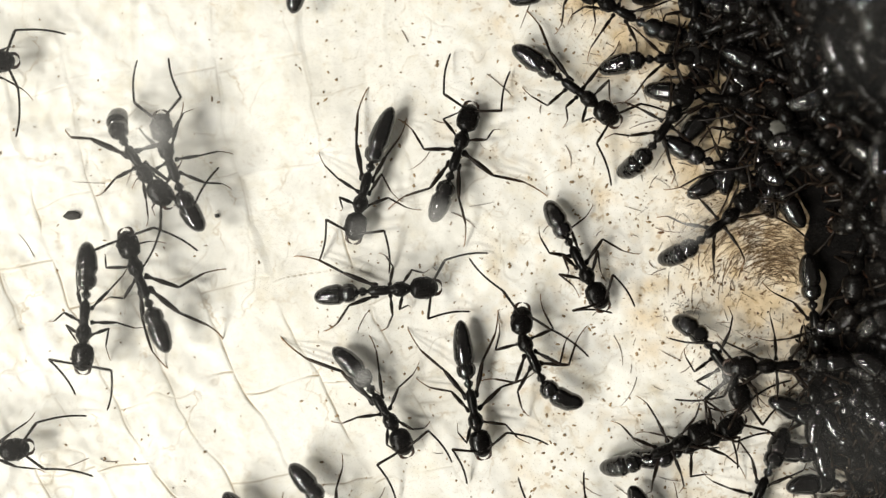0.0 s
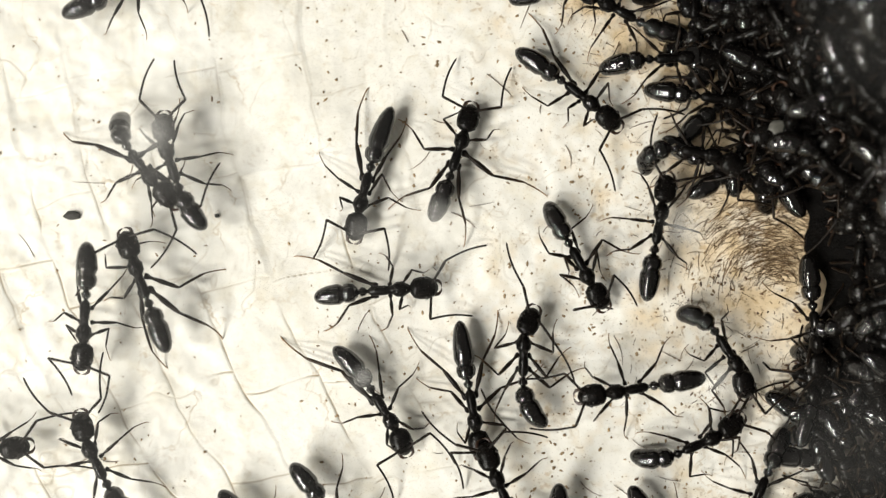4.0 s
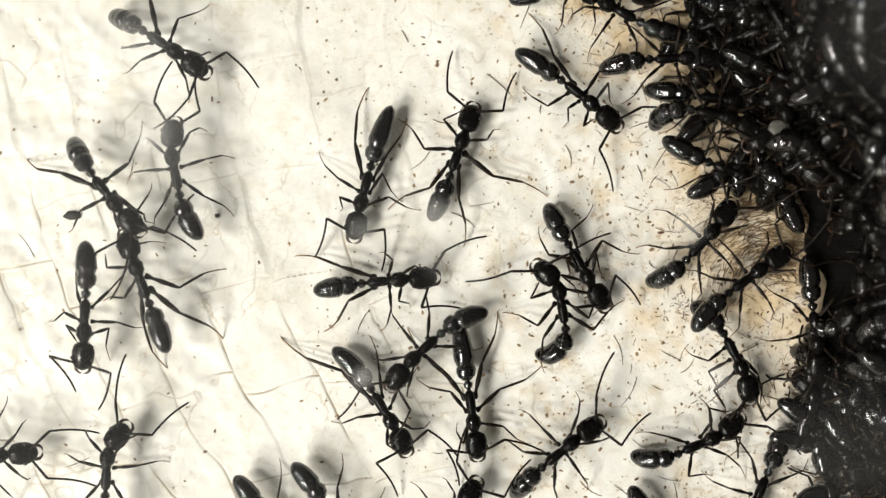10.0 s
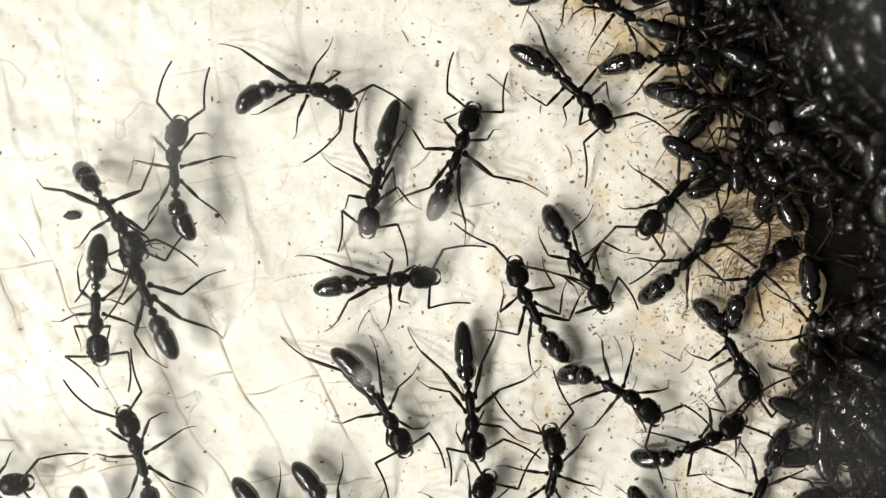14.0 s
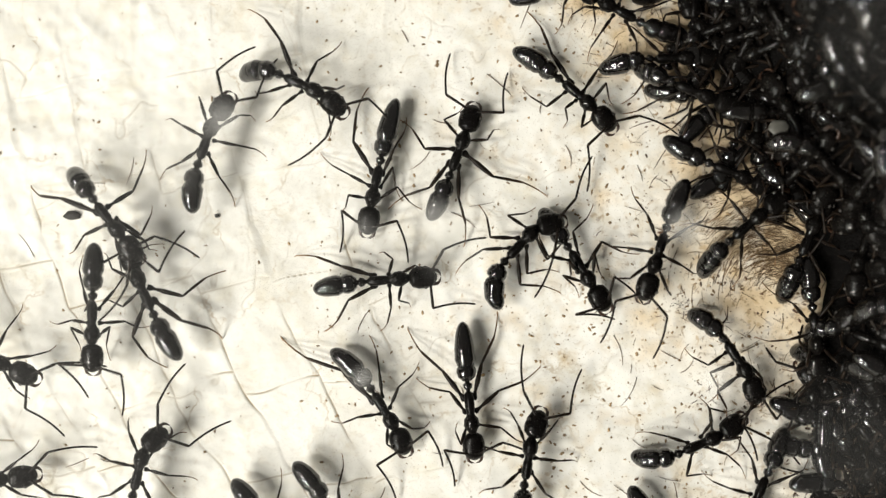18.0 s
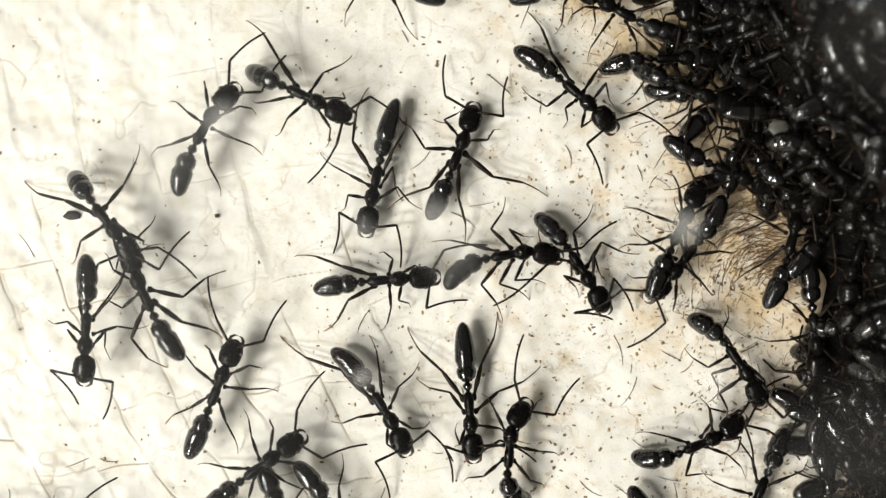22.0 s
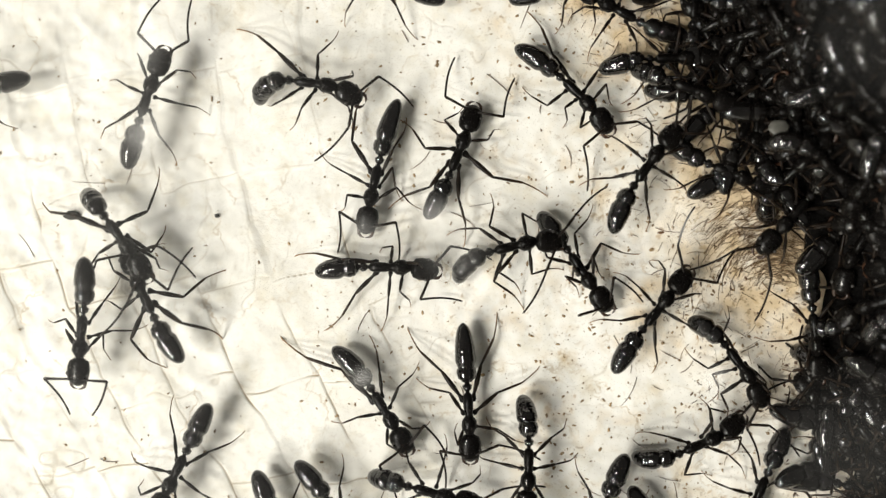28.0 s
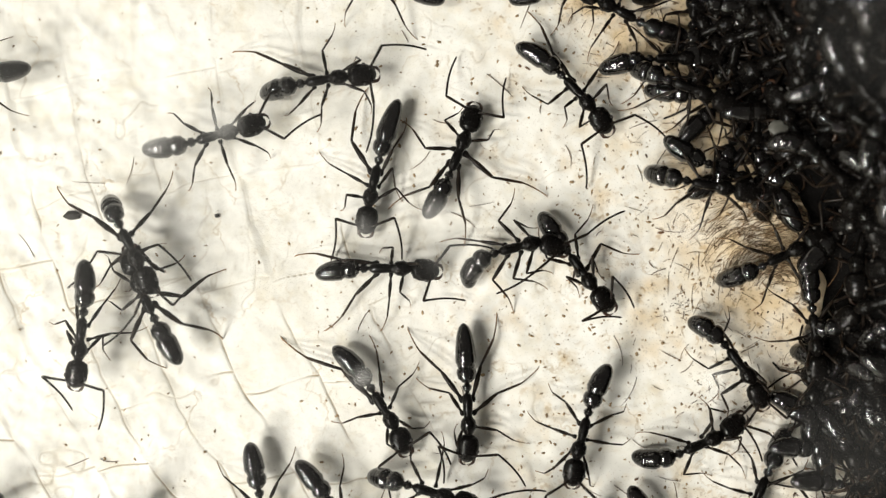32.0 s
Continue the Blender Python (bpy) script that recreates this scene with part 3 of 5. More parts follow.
def strands(name, count, region, length, radius, mat, label, category, seed, lift=0.05, fan=None):
    """Thin bent fibres lying on the ground as one object."""
    rng = random.Random(seed)
    shapes = []
    for _ in range(count):
        x, y = region(rng)
        a = rng.uniform(0, math.tau) if fan is None else fan(x, y) + rng.gauss(0, 0.28)
        bend, n, step = rng.uniform(-0.5, 0.5), 6, rng.uniform(*length) / 5
        pts = []
        for k in range(n):
            pts.append((x, y, ground_z(x, y) + lift * (0.3 + rng.random())))
            x, y, a = x + step * math.cos(a), y + step * math.sin(a), a + bend * 0.4
        r = rng.uniform(*radius)
        shapes.append(tube(pts, [r * 0.8, r, r, r, r * 0.8, r * 0.3], 5))
    return tagged(new(name, mesh_from(name, *merged(shapes), mat)), label, category, kind="stuff")


def fibre_mat():
    """Fine fibres lying side by side in arcs, as one object."""
    rng = random.Random(51)
    shapes = []
    for _ in range(800):
        r = rng.uniform(1.6, 7.6)
        a = math.radians(min(max(rng.gauss(98, 27), 30), 175))
        x0, y0 = 21.1 + rng.gauss(0, 0.45), -3.0 + rng.gauss(0, 0.45)
        span, drift = rng.uniform(0.4, 1.7) / r, rng.gauss(0, 0.25)
        pts = []
        for k in range(6):
            b, q = a + span * (k / 5 - 0.5), r + drift * (k / 5 - 0.5)
            x, y = x0 + q * math.cos(b), y0 + q * math.sin(b)
            pts.append((x, y, ground_z(x, y) + 0.02 + 0.06 * rng.random()))
        w = rng.uniform(0.009, 0.024)
        shapes.append(tube(pts, [w * 0.4, w, w, w, w * 0.8, w * 0.3], 5))
    return tagged(new("fibre_mat", mesh_from("fibre_mat", *merged(shapes), FIBRE)), "mat of fine straw-brown fibres combed in arcs beside the heap", "fibres", kind="stuff")


fibre_mat()
strands("shed_legs", 70, everywhere, (0.5, 2.2), (0.018, 0.032), SHED, "thin brown shed legs and straws lying about", "shed legs", 52)
strands("fine_fibres", 260, near_heap, (0.3, 1.3), (0.010, 0.024), FIBRE, "fine brown fibres lying beside the heap", "fibres", 53)


TUFTS = ((19.5, 0.7), (18.4, -1.9), (14.9, -3.5), (16.8, 3.2), (16.3, -9.2), (20.6, 2.4), (17.6, 0.9))


def tufted(rng):
    x, y = rng.choice(TUFTS)
    return x + rng.gauss(0, 0.6), y + rng.gauss(0, 0.5)


strands("debris_tufts", 110, tufted, (0.2, 0.6), (0.010, 0.022), SHED, "dark brown tufts of matted plant debris on the plaster", "debris", 54)
crumbs("debris_crumbs", 150, tufted, (0.025, 0.09), SHED, "dark crumbs caught in the tufts of debris", "crumbs", 55, 1.0)


def pebble(name, x, y, z, size, mat, label, category, seed, turn=0):
    """A small uneven stone or flake, x, y, z and size in mm."""
    bm = bmesh.new()
    bmesh.ops.create_icosphere(bm, subdivisions=3, radius=1.0)
    rng = random.Random(seed)
    shift = Vector((rng.uniform(0, 9), rng.uniform(0, 9), rng.uniform(0, 9)))
    for v in bm.verts:
        k = 1 + 0.28 * noise.noise(v.co * 1.6 + shift) + 0.10 * noise.noise(v.co * 4 + shift)
        v.co = Vector((v.co.x * size[0], v.co.y * size[1], v.co.z * size[2])) * k * MM
    me = bpy.data.meshes.new(name)
    bm.to_mesh(me)
    bm.free()
    me.polygons.foreach_set("use_smooth", [True] * len(me.polygons))
    me.materials.append(mat)
    ob = tagged(new(name, me), label, category)
    ob.matrix_basis = pose(x * MM, y * MM, z * MM, 0, 0, turn)
    return ob


pebble("pebble", -23.4, 2.1, ground_z(-23.4, 2.1) + 0.1, (0.55, 0.28, 0.22), PEBBLE, "small dark brown pebble lying on the plaster", "pebble", 3)
pebble("pebble", -14.25, 2.1, ground_z(-14.25, 2.1) + 0.06, (0.16, 0.13, 0.12), PEBBLE, "tiny black speck of stone on the plaster", "pebble", 4)
pebble("husk", 20.4, 7.35, 3.0, (0.62, 0.5, 0.16), HUSK, "pale whitish husk lodged among the crowded ants", "husk", 5)


# ---- single ants ----
ANTS = {}


def resident(name, label, body, x, y, turn, feet=None, feelers=(55, 10, -55, -10)):
    a = Ant(label, body + 0.3, feet, feelers, stretch=STRETCH.get(name, 1.1))
    a.root.matrix_basis = place(x, y, turn)
    ANTS[name] = a


resident("a", "glossy black ant with long bent antennae spread wide", 1.15, 0.95, 6.09, 72,
         ((1.68, 0.85, 2.9, 0.54), (-0.24, 2.63, 0.92, 4.27), (-3.25, 1.52, -4.79, 3.17), (1.3, -1.24, 2.25, -2.01), (-1.2, -2.77, -0.82, -6.25), (-3.42, -1.2, -5.55, -2.26)),
         (72, 2, -75, 1))
resident("b", "glossy black ant standing still on pale plaster", 1.15, -4.64, 3.98, -105,
         ((-0.11, 1.65, 0.1, 3.76), (-1.29, 1.04, -0.07, 2.43), (-3.03, 0.87, -5.35, 1.36), (0.94, -0.95, 1.47, -1.15), (-0.41, -1.49, -1.8, -3.56), (-1.83, -1.07, -6.59, -1.62)),
         (109, 11, -109, -2))
resident("c", "glossy black ant with a wisp of fog above it", 1.15, -3.31, -2.53, 4,
         ((1.47, 0.8, 2.54, 1.02), (0.01, 1.52, -0.57, 2.37), (-3.07, 1.41, -5.91, 2.58), (0.82, -0.84, 1.22, -1.2), (-0.1, -1.3, -0.79, -2.65), (-3.11, -1.41, -4.34, -2.44)),
         (59, 3, -100, 5))
resident("d", "glossy black ant standing still on pale plaster", 1.15, -3.59, -10.10, -58,
         ((1.69, 1.15, 2.18, 1.95), (-0.57, 1.3, -1.42, 3.45), (-2.52, 1.13, -4.55, 1.61), (1.77, -0.75, 2.61, -0.9), (-0.41, -1.28, -1.14, -3.4), (-4.48, -1.05, -7.38, -3.34)),
         (109, 6, -84, 1))
resident("e", "glossy black ant standing still on pale plaster", 1.15, 1.90, -9.99, -79,
         ((1.19, 1.21, 2.99, 3.09), (-1.5, 2.14, -1.78, 4.96), (-3.18, 1.2, -5.87, 2.82), (1.25, -0.95, 0.81, -1.21), (-1.65, -1.77, -2.47, -3.25), (-3.35, -1.63, -5.72, -3.19)),
         (119, 51, -112, 6))
resident("f", "glossy black ant with its legs drawn in", 1.15, 8.58, -1.02, -62,
         ((0.21, 1.0, 1.74, 0.97), (-0.73, 2.46, 1.24, 3.7), (-2.41, 0.56, -2.94, 2.64), (0.27, -1.22, 1.84, -0.89), (-0.84, -2.42, 0.53, -1.16), (-2.5, -1.34, -3.39, -1.11)),
         (136, 4, -106, 51))
resident("h", "glossy black ant standing still on pale plaster", 1.15, 8.48, 9.71, -36,
         ((1.34, 0.96, 2.23, 0.74), (0.08, 2.0, 0.11, 4.61), (-3.36, 1.06, -6.1, 2.57), (1.6, -1.02, 2.06, -0.43), (0.09, -1.45, 0.52, -2.19), (-1.26, -1.68, -3.33, -1.59)),
         (62, 16, -85, -29))
resident("i", "black ant dulled by the fogged glass above it", 2.6, -22.01, -4.49, -93,
         ((0.66, 0.73, 2.56, 0.87), (-0.0, 1.5, 0.31, 3.29), (-1.79, 1.07, -3.55, 1.76), (0.74, -0.94, 2.11, -0.94), (-0.11, -1.3, 0.35, -3.12), (-1.46, -0.77, -4.12, -1.19)),
         (87, -11, -96, 30))
resident("j", "black ant dulled by the fogged glass above it", 2.3, -18.68, -1.78, 110,
         ((1.25, 1.18, 2.34, 2.16), (-0.58, 1.47, -0.38, 3.23), (-3.4, 1.49, -5.86, 0.97), (1.17, -0.57, 1.67, -1.76), (-1.68, -2.58, -1.15, -4.83), (-3.77, -2.2, -5.26, -3.11)),
         (95, 135, -91, -140))
resident("k", "black ant dulled by the fogged glass above it", 2.9, -18.42, 5.12, -57,
         ((2.14, 0.8, 2.37, 0.54), (2.15, 1.1, 0.92, 2.16), (-0.66, 1.71, -3.14, 4.03), (2.02, -1.0, 2.34, -2.35), (-0.12, -2.02, 0.16, -3.94), (-3.51, -1.86, -5.74, -3.33)),
         (24, 106, -44, -71))
resident("l", "black ant dulled by the fogged glass above it", 2.6, -16.58, 5.33, 109, None, (44, -9, -47, 12))
resident("m", "black ant dulled by the fogged glass above it", 2.0, -16.84, 30.18, -90, None, (60, 19, -64, 0))
resident("n", "black ant dulled by the fogged glass above it", 2.0, -29.34, 11.18, 9,
         ((1.43, 0.62, 1.79, 1.21), (-0.01, 1.67, 0.82, 3.7), (-2.53, 1.47, -5.71, 3.07), (2.18, -1.41, 2.37, -2.28), (-0.73, -1.77, -1.41, -2.96), (-1.98, -1.18, -3.12, -1.54)),
         (61, -13, -74, -106))
resident("o", "black ant dulled by the fogged glass above it", 1.9, -28.47, -12.67, 9, None, (46, -7, -46, -23))
resident("p", "black ant dulled by the fogged glass above it", 2.4, -37.64, -0.48, -17, None, (58, 24, -68, -14))
resident("q", "glossy black ant striding over the pale plaster", 2.0, -15.94, -22.81, 88, None, (45, 20, -59, -5))
resident("r", "glossy black ant striding over the pale plaster", 2.4, -24.72, -26.11, 56, None, (53, 16, -65, -13))
resident("t1", "glossy black ant resting with its gaster held low", 1.3, -6.36, -17.10, -52, None, (51, 8, -65, -20))
resident("t2", "glossy black ant resting with its gaster held low", 1.3, -10.56, -18.96, -52, None, (67, -3, -48, -24))
resident("u", "glossy black ant striding over the pale plaster", 2.2, -32.19, -23.59, 14, None, (43, 10, -47, -6))
resident("g", "glossy black ant with its gaster curled to one side", 1.7, 5.34, -6.43, 115,
         ((0.8, 1.07, 1.93, 0.77), (-0.88, 2.34, 0.13, 3.58), (-2.4, 1.33, -4.6, 1.7), (0.49, -2.26, 2.17, -2.2), (-1.0, -2.23, 0.49, -3.07), (-2.33, -2.08, -0.87, -4.07)),
         (40, 46, -119, -123))
resident("v", "glossy black ant striding over the pale plaster", 2.0, 17.08, 1.60, 39, None, (54, 1, -57, -17))
resident("w", "glossy black ant striding over the pale plaster", 2.4, 21.80, 7.54, -169, None, (67, -9, -46, -7))
resident("y", "glossy black ant striding over the pale plaster", 2.6, 14.98, -24.95, 63, None, (46, 22, -50, -9))
resident("z", "glossy black ant striding over the pale plaster", 2.0, 7.66, -20.22, 93, None, (53, 19, -56, 3))
resident("aa", "glossy black ant striding over the pale plaster", 2.4, 20.41, -7.09, -177, None, (61, 0, -53, -8))
resident("bb", "glossy black ant striding over the pale plaster", 1.9, 13.97, -12.16, 24, None, (69, -6, -48, -19))
resident("dd", "glossy black ant at the foot of the dark heap", 1.3, 15.83, -12.08, 24,
         ((1.68, 1.66, 2.99, 0.68), (0.85, 1.27, 1.22, 2.38), (-1.75, 1.07, -3.4, 1.94), (1.91, -1.06, 1.43, -1.9), (0.55, -0.83, 1.84, -3.57), (-0.75, -0.55, -0.03, -2.53)),
         (14, -20, -50, -83))
resident("gg", "glossy black ant at the foot of the dark heap", 1.5, 17.02, -6.97, -55,
         ((2.19, 0.71, 3.95, 0.65), (1.11, 0.81, 4.15, 1.07), (-1.32, 0.99, -2.64, 2.7), (1.84, -2.45, 3.34, -1.62), (-0.0, -1.74, 1.87, -1.25), (-1.24, -1.19, -2.05, -1.16)),
         (15, 107, -49, -3))
resident("hh", "glossy black ant at the foot of the dark heap", 1.3, 23.01, -5.12, -84, None, (63, 19, -45, -19))
resident("ii", "glossy black ant at the foot of the dark heap", 1.2, 14.45, 11.81, 2, None, (69, 13, -50, -16))
resident("jj", "glossy black ant at the foot of the dark heap", 2.4, 21.47, 10.19, -24, None, (62, -10, -66, -23))
resident("kk", "glossy black ant at the foot of the dark heap", 2.2, 13.74, 7.67, 56, None, (47, -2, -63, 11))
resident("ll", "glossy black ant at the foot of the dark heap", 1.2, 17.97, 4.78, -23, None, (51, -6, -61, -12))
resident("mm", "glossy black ant at the foot of the dark heap", 1.2, 17.26, 9.25, -9, None, (51, 13, -63, -20))
resident("oo", "glossy black ant resting with its gaster held low", 1.3, 10.74, 14.78, 152, None, (50, -8, -63, 1))
resident("op", "glossy black ant resting with its gaster held low", 1.6, 8.70, 16.76, 18, None, (49, 1, -46, 10))
resident("qq", "glossy black ant resting with its gaster held low", 1.6, -6.29, 21.99, -156, None, (57, 21, -43, 3))
resident("rr", "glossy black ant resting with its gaster held low", 2.0, -8.38, 19.27, 80, None, (51, 2, -42, 4))
resident("ss", "glossy black ant resting with its gaster held low", 1.5, 19.40, -15.30, -114, None, (46, 16, -66, -16))
resident("vv", "glossy black ant resting with its gaster held low", 1.3, 14.04, -18.90, -60, None, (43, 4, -66, 3))
resident("xx", "glossy black ant striding over the pale plaster", 2.0, 10.88, -24.93, -100, None, (59, 2, -56, -9))
resident("zz", "glossy black ant striding over the pale plaster", 2.2, 25.89, 5.75, -133, None, (48, 7, -48, -21))
resident("ab", "glossy black ant striding over the pale plaster", 1.6, -3.82, -26.83, 74, None, (58, 7, -70, -3))
resident("ac", "glossy black ant striding over the pale plaster", 1.9, -38.87, 8.54, -177, None, (69, 22, -54, 3))

# ---- what moves ----
def glide(keys, t):
    """Values between rows of (t, ...), eased without overshoot."""
    if t <= keys[0][0]:
        return keys[0][1:]
    if t >= keys[-1][0]:
        return keys[-1][1:]
    i = max(k for k in range(len(keys) - 1) if keys[k][0] <= t)

    def slope(k, c):
        if k <= 0 or k >= len(keys) - 1:
            return 0.0
        a = (keys[k][c] - keys[k - 1][c]) / (keys[k][0] - keys[k - 1][0])
        b = (keys[k + 1][c] - keys[k][c]) / (keys[k + 1][0] - keys[k][0])
        return 0.0 if a * b <= 0 else 2 * a * b / (a + b)

    h = keys[i + 1][0] - keys[i][0]
    s = (t - keys[i][0]) / h
    out = []
    for c in range(1, len(keys[0])):
        p, q, m, n = keys[i][c], keys[i + 1][c], slope(i, c) * h, slope(i + 1, c) * h
        out.append((2 * s ** 3 - 3 * s * s + 1) * p + (s ** 3 - 2 * s * s + s) * m + (3 * s * s - 2 * s ** 3) * q + (s ** 3 - s * s) * n)
    return out


STRIDE = 2.6


def crawl(name, walks, rows):
    """Key an ant along rows of seconds, x and y in mm, heading, turn of the head, turn and dip of the gaster in degrees.
    A walker steps in tripods as it goes; another keeps its feet where they stand and sways on them."""
    ant = ANTS[name]
    rng = random.Random(name)
    keys = [list(rows[0])]
    for row in rows[1:]:
        row = list(row)
        while row[3] - keys[-1][3] > 180:
            row[3] -= 360
        while row[3] - keys[-1][3] < -180:
            row[3] += 360
        keys.append(row)
    steps = [k / 15 for k in range(481)]
    path = [glide(keys, t) for t in steps]
    gone, total = [0.0], 0.0
    for a, b in zip(path, path[1:]):
        total += math.hypot(b[0] - a[0], b[1] - a[1]) + 0.03 * abs(b[2] - a[2])
        gone.append(total)
    idle = set(range(0, 481, 12))
    moving = {k for k in range(481) if gone[min(k + 1, 480)] - gone[max(k - 1, 0)] > 0.02}
    moving |= {k for k in range(1, 480) if k + 1 in moving or k - 1 in moving} | {0, 480}
    fidget = sorted(moving | idle)
    body, limbs, small = [], [[] for _ in range(12)], {}
    first = place(*path[0][:3])
    planted = [first @ (leg[3] * MM) for leg in ant.legs]
    start_feelers = [0.0] * 4
    waves = {k: [rng.gauss(0, 7) for _ in range(4)] for k in range(0, 41)}
    waves[0] = start_feelers
    for k in range(481):
        if k in moving:
            x, y, turn, head_turn, tail_turn, dip = path[k]
            m = place(x, y, turn)
            body.append((steps[k], m))
            back = m.inverted()
            for i, (upper, lower, hip, foot, hint, size) in enumerate(ant.legs):
                if walks:
                    ph = (gone[k] / STRIDE + 0.5 * ((i + i // 3) % 2)) % 1.0
                    if ph < 0.6:
                        dx, lift = STRIDE * 0.6 * (0.5 - ph / 0.6), 0.0
                    else:
                        q = (ph - 0.6) / 0.4
                        dx, lift = STRIDE * 0.6 * (q - 0.5), 0.55 * math.sin(math.pi * q)
                    target = foot + Vector((dx, 0, lift))
                else:
                    target = (back @ planted[i]) / MM
                a, b = limb(hip, target, hint, size)
                b.translation = b.translation / size
                limbs[2 * i].append((steps[k], a))
                limbs[2 * i + 1].append((steps[k], b))
        if k in moving or k in idle:
            x, y, turn, head_turn, tail_turn, dip = path[k]
            f = k / 12
            i = int(f)
            f = f - i
            f = f * f * (3 - 2 * f)
            wave = [p + (q - p) * f for p, q in zip(waves[i], waves[min(i + 1, 40)])]
            for ob, m in ant.parts_at(head_turn + 0.25 * wave[0], tail_turn, dip, wave):
                small.setdefault(ob, []).append((steps[k], m))
    walk(ant.root, body)
    for i, leg in enumerate(ant.legs):
        walk(leg[0], limbs[2 * i])
        walk(leg[1], limbs[2 * i + 1])
    for ob, poses in small.items():
        walk(ob, poses)


def stir(ob, seed):
    """An ant of the crowd shifts a little where it sits."""
    rng = random.Random(seed)
    m = ob.matrix_basis.copy()
    rows, t = [(0.0, m)], 0.0
    while t < 29:
        t += rng.uniform(1.2, 3.5)
        rows.append((min(t, 31), m @ pose(rng.gauss(0, 0.25) * MM, rng.gauss(0, 0.25) * MM, 0, rng.gauss(0, 3), rng.gauss(0, 3), rng.gauss(0, 7))))
    rows.append((32.0, rows[-1][1]))
    walk(ob, rows)


def motions():
    crawl("a", False, [
          (0, 0.95, 6.09, 72, 3, -3, 0), (19, 0.99, 6.09, 71, 3, -3, 0), (32, 1.02, 6.09, 67, 6, -6, 0)])
    crawl("b", False, [
          (0, -4.94, 3.48, -105, 4, -4, 0), (8, -4.91, 3.48, -105, 4, -3, 0), (11.5, -4.91, 3.55, -105, 3, -3, 0),
          (12.2, -4.52, 3.76, -103, 6, -6, 0), (13, -4.21, 3.83, -102, 3, -3, 0), (17, -4.28, 3.9, -102, 2, -2, 0), (32, -4.35, 3.9, -103, 4, -4, 0)])
    crawl("c", False, [
          (0, -3.31, -2.53, 4, -2, 3, 0), (7.5, -3.31, -2.53, 4, -2, 3, 0), (8, -3.38, -2.15, 5, -3, 3, 0), (9, -3.38, -1.97, 6, -3, 3, 0), (23, -3.38, -1.9, 5,
          -4, 4, 0), (23.5, -3.31, -1.09, -1, -8, 7, 0), (32, -3.24, -1.2, 0, -8, 7, 0)])
    crawl("d", False, [
          (0, -3.59, -10.1, -58, -9, 9, 0), (5.5, -3.66, -9.96, -58, -8, 8, 0), (9, -3.66, -9.96, -58, -9, 9, 0), (17, -3.73, -9.96, -59, -11, 12, 0), (32,
          -3.59, -10.03, -58, -9, 9, 0)])
    crawl("e", False, [
          (0, 1.9, -9.99, -79, 3, -3, 0), (6, 1.97, -9.99, -77, 0, 0, 0), (8, 1.9, -9.99, -79, -3, 3, 0), (12, 1.76, -10.1, -81, 2, -2, 0), (18, 1.55, -10.24,
          -85, 1, -1, 0), (32, 1.55, -10.24, -88, -1, 1, 0)])
    crawl("f", False, [
          (0, 8.58, -1.02, -62, 1, -1, 13), (12, 8.48, -0.67, -59, 4, -4, 13), (17, 8.58, -1.02, -59, 1, -1, 13), (20, 8.48, -1.2, -61, -8, 10, 13), (32, 8.65,
          -1.44, -54, 2, -2, 13)])
    crawl("h", False, [
          (0, 8.48, 9.71, -36, -2, 2, 0), (1, 8.65, 9.46, -38, -4, 4, 0), (8, 8.65, 9.46, -37, -3, 4, 0), (12, 8.65, 9.46, -38, -5, 5, 0), (13, 8.37, 9.6, -39,
          -5, 5, 0), (14, 8.3, 9.71, -41, -8, 9, 0), (17, 8.51, 9.46, -40, -7, 7, 0), (24, 8.55, 9.46, -40, -6, 6, 0), (28, 8.48, 9.53, -44, -9, 9, 0), (29,
          8.37, 9.6, -48, -11, 12, 0), (32, 8.48, 9.6, -47, -11, 12, 0)])
    crawl("i", False, [
          (0, -21.76, -4.44, -93, -3, 2, 0), (11, -21.76, -4.37, -92, -3, 3, 0), (13, -21.42, -4.09, -91, 2, -2, 0),
          (14, -21.07, -3.92, -90, 4, -4, 0), (17, -21.31, -4.09, -93, -2, 2, 0), (19, -21.28, -4.97, -88, 4, -4, 0),
          (20, -21.49, -5.14, -91, -3, 3, 0), (24, -21.76, -5.14, -92, -4, 4, 0), (32, -22.01, -5.49, -96, -5, 5, 0)])
    crawl("j", False, [
          (0, -18.53, -1.76, 110, -1, 1, 0), (10, -18.5, -1.76, 110, 0, 0, 0), (11, -18.36, -2.11, 111, -1, 1, 0),
          (14, -18.22, -2.25, 115, -3, 3, 0), (17, -18.08, -2.39, 116, -6, 5, 0), (24, -18.22, -2.56, 116, -11, 9, 0),
          (32, -18.33, -2.74, 115, -6, 4, 0)])
